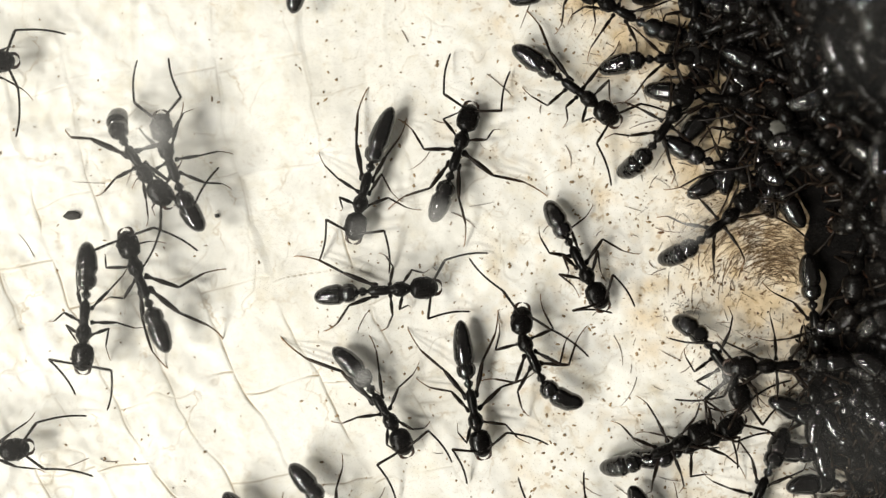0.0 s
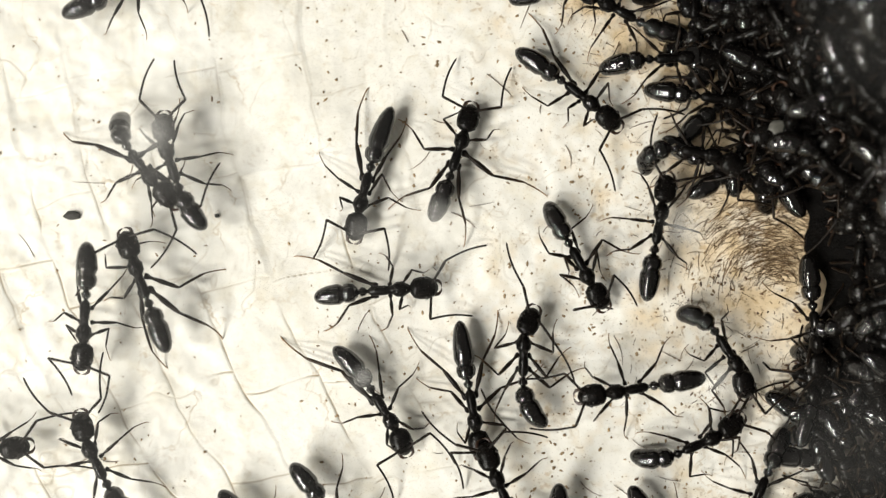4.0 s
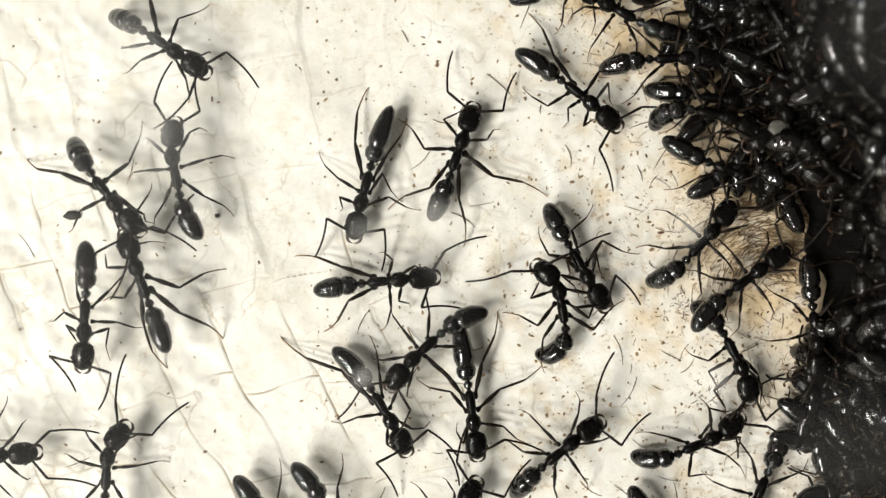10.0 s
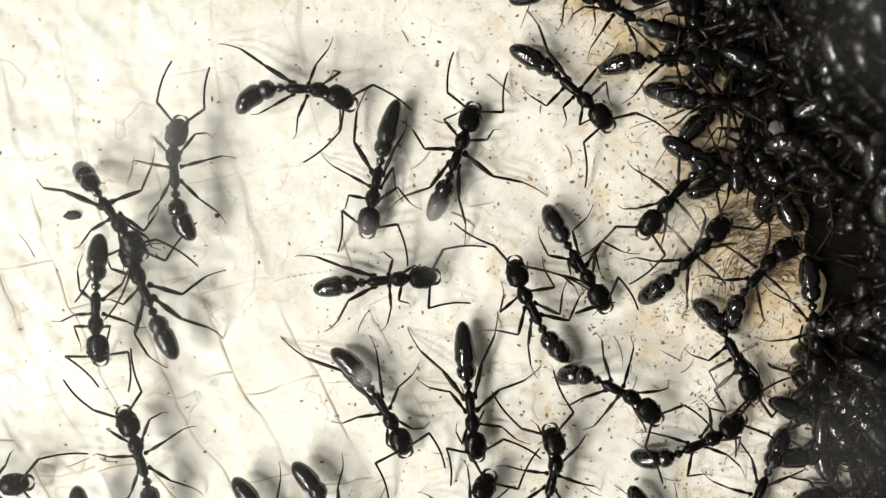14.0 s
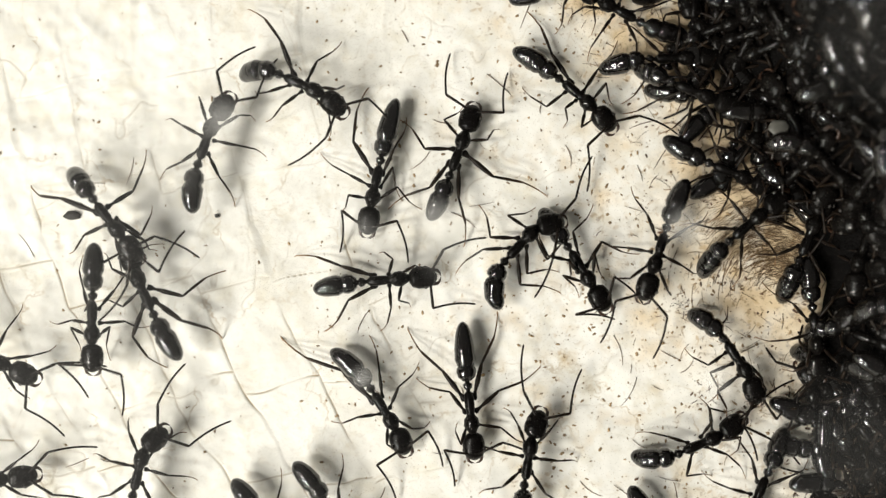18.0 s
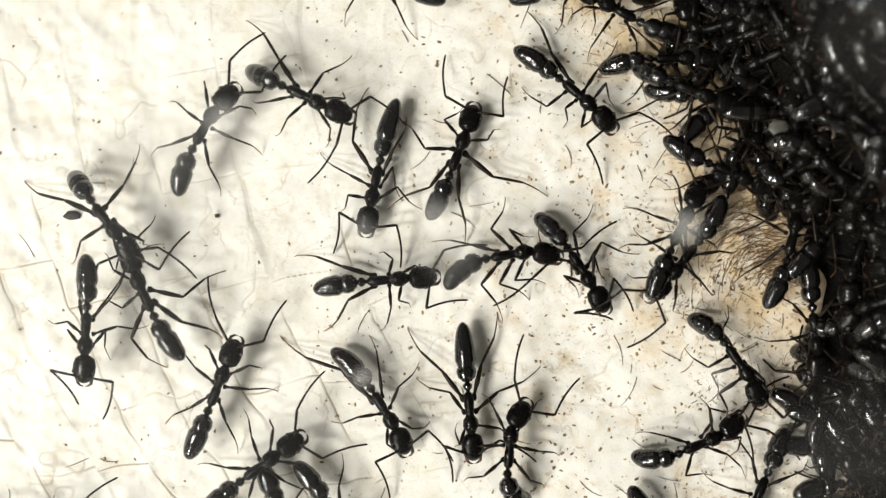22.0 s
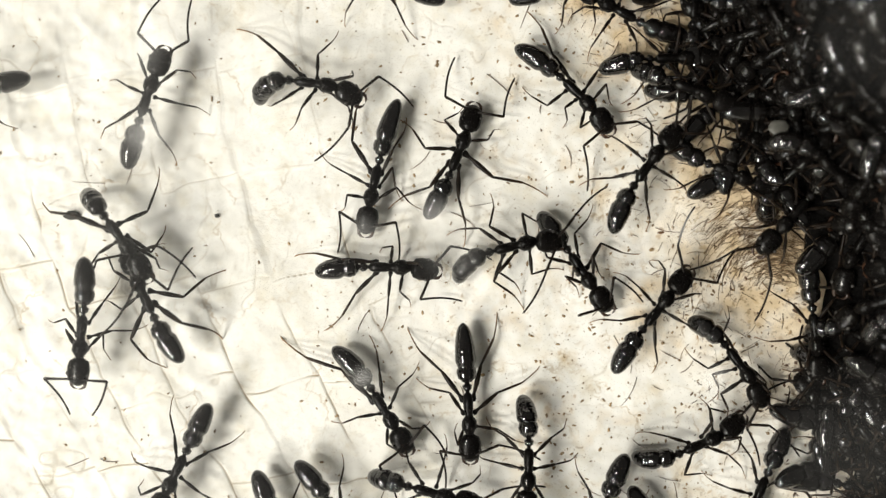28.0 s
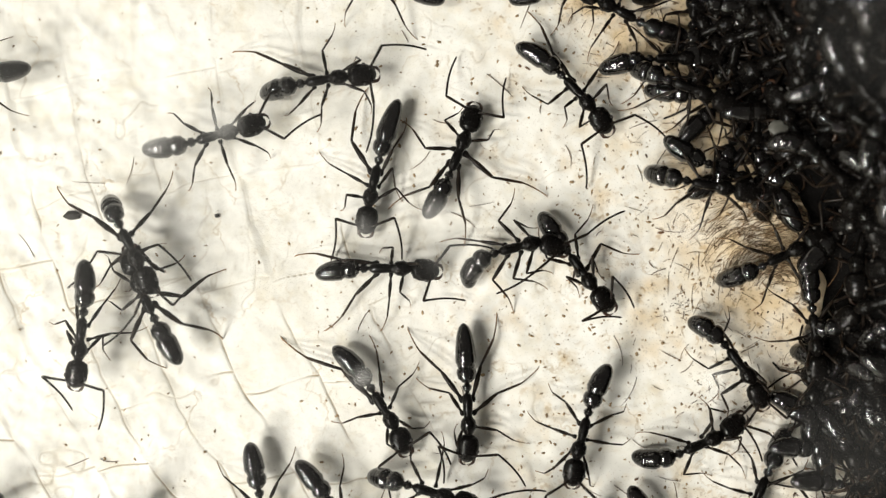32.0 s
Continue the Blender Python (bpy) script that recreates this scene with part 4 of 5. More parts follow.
    crawl("k", True, [
          (0, -18.42, 5.12, -57, 8, -11, 45), (5.5, -18.01, 4.85, -53, 13, -16, 43), (6, -17.94, 4.85, -53, 11, -14, 44), (7, -18.52, 5.6, -53, 8, -10, 51), (8,
          -19.11, 5.26, -43, 13, -17, 53), (9, -18.87, 5.12, -45, 16, -18, 50), (9.5, -20.24, 4.16, -45, -2, 2, 51), (10, -20.31, 3.3, -52, 2, -2, 31), (11,
          -20.24, 2.78, -60, -5, 6, 35), (12, -19.9, 2.17, -61, -3, 4, 34), (13, -19.97, 2.17, -59, -6, 7, 31), (14, -19.97, 2.03, -55, -6, 8, 37), (17, -20.21,
          1.82, -53, -5, 6, 31), (20, -20.14, 1.55, -51, -4, 6, 43), (23, -20.41, 1.68, -53, -6, 7, 42), (24, -19.9, 1.24, -52, -8, 11, 45), (25, -19.66, 1,
          -54, -7, 10, 47), (29, -19.49, 0.55, -53, -10, 12, 44), (31, -19.11, -0.03, -56, -9, 11, 42), (32, -18.87, 0.03, -63, -7, 9, 52)])
    crawl("l", True, [
          (0, -16.58, 5.33, 109, -11, 9, 0), (6, -16.58, 5.26, 107, -18, 15, 0), (7, -16.51, 5.19, 105, -15, 13, 0), (8, -16.34, 4.91, 102, -18, 16, 0), (10,
          -16.34, 4.91, 102, -16, 14, 0), (12, -16.3, 4.91, 99, -18, 17, 0), (14, -16.34, 4.98, 93, -19, 17, 0), (16.5, -15.99, 5.26, 70, -32, 29, 0), (17,
          -16.09, 4.49, 66, -29, 28, 0), (17.5, -15.12, 5.61, 68, -18, 19, 0), (18, -14.35, 6.72, 70, -14, 13, 0), (19, -14.42, 7.35, 63, -15, 15, 0), (20,
          -14.42, 7.42, 61, -13, 14, 0), (22, -14.42, 7.52, 60, -12, 12, 0), (22.5, -15.29, 6.65, 68, -11, 8, 0), (23, -16.86, 6.03, 107, 10, -10, 0), (23.5,
          -17.38, 6.3, 107, 8, -9, 0), (24, -18.32, 7, 105, 1, -1, 0), (25, -18.25, 7.35, 85, -24, 25, 0), (25.5, -18.18, 7, 84, -12, 12, 0), (27.5, -18.08,
          9.27, 77, -6, 7, 0), (28, -17.97, 9.37, 71, -4, 5, 0), (28.5, -16.86, 7.87, 21, -20, 25, 29), (29, -16.86, 4.84, -33, -28, 31, 29), (29.5, -17.21,
          5.26, -19, -1, 1, 29), (30, -15.99, 6.44, 8, 9, -10, 0), (31, -15.64, 6.65, 6, 0, 0, 28), (32, -13.72, 6.93, 15, 5, -6, 0)])
    crawl("m", True, [
          (0, -16.84, 30.18, -90, 0, 0, 0), (27.8, -16.43, 24.96, -85, 0, 0, 0), (28.5, -14.27, 10.57, -77, 0, 0, 0), (29, -11.57, 2.01, -86, 0, 0, 0), (29.25,
          -14.33, -4, -117, 0, 0, 0), (29.5, -20.07, -10.46, -152, 0, 0, 0), (30, -29.02, -16.15, -146, 0, 0, 0), (32, -31.11, -17.69, -148, 0, 0, 0)])
    crawl("n", True, [
          (0, -29.34, 11.18, 9, 0, 0, 0), (1, -29.79, 11.77, 8, 0, 0, 0), (1.5, -28.4, 11.52, 9, 0, 0, 0), (2, -24.54, 11.84, 18, 0, 0, 0),
          (3, -20.22, 14.88, 14, 0, 0, 0), (3.8, -18.86, 16.26, 21, 0, 0, 0), (5.5, -19.61, 14.56, 33, 0, 0, 0), (6, -20.14, 13.95, 35, 1, -1, 32),
          (7, -18.58, 13.78, -16, -17, 20, 0), (8, -17.81, 13.08, -45, -25, 29, 0), (9, -17.67, 12.56, -49, -23, 25, 0),
          (10, -17.01, 12.49, -33, -4, 5, 32), (10.5, -14.75, 11.51, -35, -7, 9, 32), (11, -11.79, 9.36, -30, -3, 3, 0),
          (12, -10.3, 9.01, -28, -2, 2, 0), (13, -9.36, 8.45, -21, 0, 0, 0), (14, -8.31, 9.77, -3, -27, 30, 0),
          (16.5, -8.84, 10.75, -12, -26, 39, 32), (17, -8.49, 10.82, -9, -51, 63, 32), (18, -8.51, 10, -25, -16, 21, 32),
          (19, -8.41, 9.13, -31, 7, -8, 30), (20, -8.41, 9.2, -28, 7, -9, 32), (22, -8.34, 9.3, -25, 2, -2, 32), (23, -8.16, 9.06, -26, 5, -6, 32),
          (24, -7.82, 9.54, -17, -5, 8, 32), (25, -7.79, 9.95, -4, -23, 32, 32), (28, -7.79, 10.12, -9, -23, 33, 32),
          (29, -7.79, 10.12, -4, -11, 18, 32), (30, -7.1, 10.19, 3, -5, 9, 32), (30.5, -5.7, 10.82, 13, 0, 0, 32), (31, -7.27, 10.19, 3, -5, 7, 32),
          (32, -7.1, 10.4, 9, -2, 2, 32)])
    crawl("o", True, [
          (0, -28.47, -12.67, 9, 0, 0, 0), (6, -28.47, -12.48, 7, 0, 0, 0), (9, -28.47, -12.3, 3, 0, 0, 0), (11, -27.46, -13.39, 6, 0, 0, 0), (12, -28.51,
          -13.84, 5, 0, 0, 0), (14, -28.51, -14.64, 4, 0, 0, 0), (17, -27.97, -14.44, 6, 0, 0, 0), (19, -28.05, -13.99, 8, 0, 0, 0), (20, -28.54, -13.77, 15, 0,
          0, 0), (21, -28.1, -16.56, 20, 0, 0, 0), (22, -32.62, -18.66, 10, 0, 0, 0), (32, -32.62, -18.66, 10, 0, 0, 0)])
    crawl("p", True, [
          (0, -37.64, -0.48, -17, 0, 0, 0), (11, -34.18, -0.88, -22, 0, 0, 0), (11.5, -29.85, -4.27, -52, 0, 0, 0), (12, -25.12, -8.62, -55, 1, -1, 42), (12.5,
          -25.23, -9.22, -75, 0, 0, 0), (13, -24.63, -7.92, -79, 1, -1, 0), (13.5, -22.6, -13.58, -85, 0, 0, 0), (14, -21.68, -19.26, -82, 0, 0, 0), (15,
          -27.68, -20.5, 158, 0, 0, 0), (16, -33.64, -9.54, 85, 0, 0, 0), (17, -27.49, -2.61, 20, 0, 0, 0), (17.5, -27.61, -3.74, -14, 0, 0, 0), (18, -27.55,
          -6.66, -26, 0, 0, 0), (18.5, -25.52, -8.13, -68, 0, 0, 0), (19, -23.49, -12.42, -53, -1, 1, 42), (19.5, -21.93, -14.45, -61, 0, 0, 0), (20, -21.44,
          -17.05, -67, 0, 0, 0), (20.5, -20.19, -21.48, -72, 0, 0, 0), (32, -20.19, -21.48, -72, 0, 0, 0)])
    crawl("q", True, [
          (0, -15.94, -22.81, 88, 0, 0, 0), (1.5, -16.19, -19.33, 86, 0, 0, 0), (2, -16.39, -17.05, 84, 0, 0, 0), (2.5, -19.61, -13.18, 122, 0, 0, 0), (3,
          -21.01, -13.01, 123, -8, 9, 0), (5.5, -21.53, -12.84, 101, -15, 14, 0), (7, -21.53, -12.91, 98, -14, 13, 0), (8, -21.64, -13.01, 97, -23, 20, 0), (9,
          -21.6, -13.25, 109, -3, 3, 0), (10, -20.59, -13.46, 86, -34, 31, 0), (11, -19.55, -13.53, 75, -44, 38, 0), (12, -19.2, -13.88, 92, -11, 10, 0), (13,
          -19.2, -13.01, 91, -7, 7, 0), (14, -18.58, -12.66, 106, 11, -10, 0), (16.5, -18.58, -13.53, 87, -19, 17, 0), (17, -18.58, -13.36, 77, -34, 30, 0),
          (18, -18.58, -13.46, 76, -36, 32, 0), (19, -18.4, -13.36, 97, 3, -2, 0), (20, -17.01, -14.05, 76, -16, 16, 0), (20.5, -16.14, -13.01, 64, -11, 11, 0),
          (21, -14.75, -11.51, 56, -7, 7, 0), (21.5, -13.71, -10.4, 52, 3, -3, 0), (22, -13.78, -8.38, 68, 1, -1, 0), (22.5, -13.18, -5.53, 70, 6, -7, 28), (23,
          -12.31, -2.92, 71, 4, -4, 0), (23.5, -12.31, -2.05, 73, -1, 1, 0), (24, -11.62, -3.86, 32, -20, 20, 0), (24.5, -10.92, -4.66, -13, -7, 8, 0), (25,
          -9.71, -5.88, -26, -9, 11, 0), (25.5, -9.21, -5.97, -19, 0, 0, 0), (26.5, -11, -8.17, -114, 0, 0, 0), (27.5, -15.64, -12.71, -117, 0, 0, 0), (28,
          -16.43, -13.85, -116, 0, 0, 0), (28.5, -19.2, -16.08, -113, 0, 0, 0), (29, -19.38, -17.65, -112, 0, 0, 0), (29.5, -20.74, -19.86, -113, 0, 0, 0), (32,
          -20.74, -19.86, -113, 0, 0, 0)])
    crawl("r", True, [
          (0, -24.72, -26.11, 56, 0, 0, 0), (20.5, -24.72, -26.11, 56, 0, 0, 0), (21.5, -15.36, -16.59, 32, 0, 0, 0), (22, -11.04, -13.18, 37, -3, 4, 0), (22.5,
          -7.75, -8.27, 42, -10, 13, 28), (23, -1.7, -5.57, 19, 7, -8, 0), (23.5, 0.55, -4.29, 14, -4, 5, 30), (24, 0.55, -3.25, 44, 15, -17, 28), (24.5, -0.48,
          -5.33, -19, -16, 24, 42), (25, 3.84, -9.93, -59, 8, -9, 0), (25.5, 6.37, -15.77, -68, 0, 0, 0), (26, 6.86, -19.75, -67, 0, 0, 0), (32, 6.86, -19.75,
          -67, 0, 0, 0)])
    crawl("t1", False, [
          (0, -6.36, -17.1, -52, -1, 2, 0), (22, -6.18, -16.99, -52, -2, 2, 0), (32, -5.97, -16.89, -52, -2, 2, 0)])
    crawl("t2", True, [
          (0, -10.56, -18.96, -52, 0, 0, 0), (5.5, -10.78, -18.65, -51, 0, 0, 0), (6.5, -9.93, -17.91, -53, 0, 0, 0), (9, -10.03, -18.03, -51, 0, 0, 0), (18.5,
          -10.03, -18.13, -52, 0, 0, 0), (20, -9.49, -17.6, -61, 0, 0, 0), (24, -9.5, -17.82, -71, 0, 0, 0), (28, -9.76, -18.23, -67, 0, 0, 0), (31, -9.97,
          -18.33, -69, 0, 0, 0), (32, -11.06, -16.77, -79, 0, 0, 0)])
    crawl("u", True, [
          (0, -32.19, -23.59, 14, 0, 0, 0), (21.5, -32.19, -23.59, 14, 0, 0, 0), (22, -25.95, -18.13, 22, 0, 0, 0), (22.5, -20.15, -13.56, 27, 0, 0, 0), (23,
          -17.55, -12.52, 26, -2, 2, 29), (23.5, -11.41, -10.89, -2, 0, 0, 37), (24, -8.19, -12.28, -27, -6, 8, 37), (25, -8.29, -12.28, -28, -3, 4, 37), (25.5,
          -4.04, -13.57, -22, 0, 0, 0), (27.5, -0.31, -14.95, -17, -4, 5, 37), (29, -1.11, -14.81, -10, -5, 7, 37), (30, -1.11, -14.81, -11, -3, 4, 37), (31,
          -0.31, -14.81, -10, -9, 12, 37), (32, -0.56, -14.88, -16, -7, 9, 37)])
    crawl("g", True, [
          (0, 5.34, -6.43, 115, -29, 31, 0), (0.5, 5.27, -5.9, 114, -24, 25, 0), (1, 5.34, -5.38, 105, -28, 28, 0), (1.5, 5.27, -6.6, 103, -32, 35, 25), (2,
          4.75, -6.95, 96, -46, 45, 0), (2.5, 4.58, -6.95, 99, -52, 50, 0), (3, 3.98, -6.95, 94, -20, 24, 25), (3.5, 4.58, -6.95, 87, -33, 35, 0), (5.5, 5.8,
          -3.63, 102, 26, -25, 0), (6, 6.08, -3.28, 94, 24, -25, 0), (6.5, 5.8, -3.81, 114, 17, -18, 0), (7, 6.08, -3.46, 126, 22, -24, 0), (7.5, 6.67, -3.46,
          117, 30, -37, 25), (8, 7.54, -2.76, 106, 53, -56, 0), (9, 7.33, -2.93, 99, 49, -54, 0), (10, 7.26, -3.28, 100, 42, -49, 25), (10.5, 6.67, -3.28, 116,
          32, -40, 25), (11, 5.73, -3.28, 126, 17, -18, 0), (12, 5.66, -3.11, 126, 8, -9, 0), (13, 5.73, -2.93, 119, 4, -4, 0), (14, 5.34, -3.46, 118, -14, 16,
          25), (14.5, 5.62, -3.46, 119, -8, 10, 25), (16.5, 4.75, -1.71, 95, -8, 9, 25), (17, 4.47, -0.73, 95, -13, 15, 25), (17.5, 4.75, 0.38, 71, -12, 11, 0),
          (18, 4.92, 0.45, 47, -37, 33, 0), (19, 4.47, -0.14, 27, -39, 42, 25), (20, 4.33, -0.14, 22, -22, 26, 25), (21, 4.33, -0.31, 13, -22, 24, 0), (23,
          4.23, -0.31, 9, -22, 24, 0), (24, 4.4, 0.03, 16, -27, 30, 25), (25, 4.4, 0.03, 16, -27, 28, 0), (28, 4.47, 0.21, 14, -22, 25, 25), (29, 4.47, 0.17, 9,
          -23, 27, 25), (30, 4.58, 0.03, 19, -22, 25, 25), (32, 4.75, 0.17, 15, -37, 33, 25)])
    crawl("v", True, [
          (0, 17.08, 1.6, 39, 6, -8, 32), (1, 16.38, 1.43, 50, 2, -2, 32), (1.5, 15.34, 0.9, 67, 22, -27, 32), (2, 14.3, 0.56, 85, 3, -3, 0),
          (3, 13.25, 0.9, 98, 6, -6, 28), (3.5, 12.73, 1.43, 99, 0, 1, 0), (4.5, 13.91, 1.67, 54, 0, 0, 0), (5.5, 14.12, -0.31, 32, -3, 3, 32),
          (6, 14.4, 0.03, 36, -4, 5, 32), (7, 15.44, 0.31, 37, 10, -13, 32), (8, 15.86, 0.45, 46, 11, -14, 32), (9, 16.04, 1.25, 43, -8, 8, 28),
          (10, 16.04, 0.56, 48, 8, -12, 32), (11, 16.14, -0.14, 52, 17, -24, 32), (12, 16.04, -0.31, 52, 18, -29, 32),
          (13, 15.69, 0.38, 46, 0, 0, 32), (14, 15.44, -0.31, 45, 2, -2, 32), (14.5, 15.69, -0.31, 45, -5, 5, 32),
          (16.5, 18.35, 2.52, 47, 3, -6, 32), (17, 19.12, 2.7, 54, -6, 6, 32), (18, 18.8, 1.56, 41, -11, 14, 32), (19, 21.29, 2.21, 44, 0, 0, 0),
          (20, 23.85, 1.82, 49, 0, 0, 0), (32, 25.24, 2.11, 45, 0, 0, 0)])
    crawl("w", True, [
          (0, 21.8, 7.54, -169, 0, 0, 0), (12, 21.45, 7.13, -163, 0, 0, 0), (13, 17.95, 5.1, -158, 0, 0, 0), (14, 14.05, 3.22, -133, 8, -9, 42),
          (14.5, 13.81, 2.76, -137, 0, 0, 0), (16.5, 13.36, 3.32, -157, -2, 2, 42), (17, 13.18, 3.43, -159, -2, 2, 42),
          (17.5, 13.18, 1.76, -127, 2, -2, 42), (18, 13.12, -0.27, -108, 4, -5, 0), (19, 13.63, 0.03, -103, 2, -2, 0),
          (20, 13.7, -0.31, -107, -10, 11, 0), (21, 13.87, -0.31, -108, -9, 13, 42), (22, 14.57, -0.83, -129, -9, 10, 0),
          (23, 14.39, -0.31, -130, -2, 3, 30), (24, 13.47, -1.82, -134, -5, 6, 0), (24.5, 13.18, -3.08, -132, -7, 8, 0),
          (25, 11.45, -5.67, -127, -3, 4, 0), (25.5, 11.74, -8.57, -95, 0, 0, 0), (26.5, 8.84, -12.68, -108, 0, 0, 0),
          (27.5, 5.34, -14, -95, 0, 0, 0), (28, 5.22, -13.46, -91, -5, 7, 31), (29, 4.19, -12.59, -107, -13, 18, 42),
          (29.5, 2.88, -16.49, -106, 0, 0, 0), (30, 2.12, -21.19, -105, 0, 0, 0), (32, 2.12, -21.19, -105, 0, 0, 0)])
    crawl("y", True, [
          (0, 14.98, -24.95, 63, 0, 0, 0), (18.5, 14.98, -24.95, 63, 0, 0, 0), (19.5, 12.85, -15.98, 68, 0, 0, 0), (20, 11.59, -8.59, 55, 3, -3, 0), (20.5,
          12.85, -4.73, 69, 0, 0, 0), (21, 12.97, -3.76, 69, 7, -9, 31), (21.5, 13.15, -1.35, 64, -5, 5, 0), (22, 14.53, 1.41, 65, -2, 2, 0), (22.5, 14.13,
          1.97, 69, 0, 0, 0), (23, 13.84, 3.31, 71, 4, -5, 48), (24, 13.66, 4.69, 58, -10, 13, 48), (25, 12.63, 5.28, 50, -8, 9, 30), (27.5, 12.63, 5.04, 54,
          -5, 5, 0), (28, 12.56, 5.21, 55, -10, 10, 0), (28.5, 13.15, 4.87, 27, 1, -2, 46), (29, 14.01, 4.69, 17, -5, 7, 48), (29.5, 16.49, 4.25, -1, 0, 0, 0),
          (30, 16.43, 4.45, -11, 10, -13, 42), (32, 16.43, 3.83, -11, 5, -6, 42)])
    crawl("z", True, [
          (0, 7.66, -20.22, 93, 0, 0, 0), (1, 7.21, -16.89, 94, 0, 0, 0), (2, 6.4, -13.88, 111, 3, -3, 0), (2.5, 3.9, -15.26, 120, 0, 0, 0), (3, 2.64, -14.85,
          171, 2, -2, 0), (3.2, 3.9, -14.33, 150, 11, -13, 32), (3.5, 4.31, -14.23, 123, -5, 6, 0), (5.5, -0.74, -17.44, 98, 0, 0, 0), (6, -0.89, -16.3, 95, 0,
          0, 0), (7, 2.02, -15.8, 66, 0, 0, 0), (8, 4.45, -13.88, 82, 3, -3, 0), (9, 6.05, -12.49, 48, 12, -11, 0), (10, 7.34, -12.31, 40, -9, 10, 28), (11,
          7.86, -13.46, 45, 14, -15, 32), (12, 6.64, -13.36, 45, 7, -8, 30), (13, 7.51, -13.88, 64, 31, -35, 32), (14, 6.75, -13.88, 77, 28, -29, 0), (16.5,
          5.25, -12.84, 79, -8, 8, 0), (17, 5.25, -12.84, 81, -5, 5, 0), (18, 5.25, -12.84, 81, -11, 11, 0), (19, 5.6, -11.79, 67, -14, 14, 29), (20, 3.76,
          -11.97, 77, -49, 58, 32), (21, 3.34, -11.97, 95, -55, 66, 0), (22, 4.1, -12.14, 85, -31, 36, 32), (22.5, 5.6, -11.79, 62, -11, 14, 0), (23, 8.38,
          -10.47, 39, -7, 9, 0), (24, 9.08, -10.05, 52, 2, -2, 0), (25, 10.64, -10.23, 45, 1, -1, 0), (25.5, 12.13, -10, 27, 0, 0, 0), (27.5, 11.92, -5.2, 53,
          0, 0, 0), (28, 13.25, -3.62, 52, -4, 4, 0), (29, 14.3, -2.47, 42, -2, 2, 0), (30, 15.58, -1.7, 37, -3, 4, 30), (30.5, 17.88, -1.13, 22, 0, 0, 0), (31,
          19.34, -1.01, 17, 4, -5, 32), (32, 21.08, -0.31, 26, 2, -3, 32)])
    crawl("aa", True, [
          (0, 20.41, -7.09, -177, 0, 0, 0), (2, 20.41, -7.09, -177, 0, 0, 0), (2.5, 17.59, -7.63, -175, 0, 0, 0), (3, 14.22, -7.75, -171, 2, -2, 42),
          (3.5, 11.19, -8.6, -169, 0, 0, 0), (5.5, 11.72, -8.62, 180, 0, 0, 0), (6, 12.32, -8.34, -175, 1, -1, 34),
          (6.5, 11.02, -8.41, 177, 0, 0, 0), (7, 7.82, -7.99, 166, -6, 6, 0), (7.5, 3.32, -7.75, 173, 7, -8, 33), (8, -1.52, -7.85, -169, 4, -5, 0),
          (9, -3.25, -7.99, -165, 9, -10, 0), (9.5, -3.25, -6.71, 165, -2, 3, 42), (10, -1.35, -6.26, -138, 13, -15, 0),
          (10.5, 0.4, -7.34, -70, 0, 0, 0), (11, 3.32, -8.2, -46, 9, -11, 42), (11.5, 7.82, -7.92, -10, 0, 0, 42),
          (12, 10.89, -8.45, -20, -17, 25, 42), (13, 10.54, -8.74, -21, -13, 16, 42), (14, 10.89, -8.74, -27, -21, 27, 42),
          (14.5, 10.48, -11.9, -75, 0, 0, 0), (15.3, 11.19, -17.87, -82, 0, 0, 0), (16, 11.97, -23.06, -90, 0, 0, 0),
          (32, 11.97, -23.06, -90, 0, 0, 0)])
    crawl("bb", True, [
          (0, 13.97, -12.16, 24, 3, -4, 29), (0.5, 13.36, -11.95, 3, 0, 0, 0), (1, 12.05, -12.5, -38, -11, 14, 29),
          (1.5, 11.23, -14.24, -70, 0, 0, 0), (2, 10.48, -14.59, -88, -1, 1, 29), (3, 8.83, -17.4, -101, 0, 0, 0), (4, 6.97, -19.24, -92, 0, 0, 0),
          (4.8, 5.48, -20.27, 47, 0, 0, 0), (5.5, 7.23, -12.76, 42, 0, 0, 0), (6, 8.05, -11.63, 54, 8, -9, 0), (6.5, 9.71, -8.32, 50, 0, 0, 0),
          (7, 11.7, -6.58, 50, 4, -4, 0), (7.5, 14.59, -4.95, 43, 0, 0, 0), (8, 16.58, -3.8, 34, 2, -2, 29), (8.5, 18.33, -1.81, 38, 0, 0, 0),
          (9, 18.84, -1.71, 43, 9, -11, 0), (10, 18.84, -1.71, 37, -8, 9, 0), (11, 18.67, -1.53, 45, -14, 16, 29),
          (12, 19.34, -1.33, 45, -12, 14, 29), (13, 20.01, -1.61, 53, -10, 12, 29), (14, 19.54, -1.36, 51, -25, 28, 29),
          (14.5, 20.4, -1.52, 47, 0, 0, 0), (16.5, 21.73, -0.41, 63, 0, 0, 0), (17, 22.03, 0.84, 68, -2, 2, 29), (18, 22.49, 0.84, 68, -5, 6, 29),
          (19, 21.91, 1.88, 68, 2, -3, 29), (20, 22.69, 1.88, 70, 0, 0, 0), (21, 21.68, 1.46, 80, 11, -10, 0), (22, 21.48, 0.88, 77, 11, -10, 0),
          (23, 21.38, 0.88, 76, 13, -12, 0), (24, 23.34, 1.4, 48, 0, 0, 0), (25, 25.27, 1.96, 47, 0, 0, 0), (32, 25.27, 1.96, 47, 0, 0, 0)])
    crawl("dd", False, [
          (0, 16.03, -11.98, 24, 13, -18, 16), (32, 16.14, -11.98, 24, 14, -17, 16)])
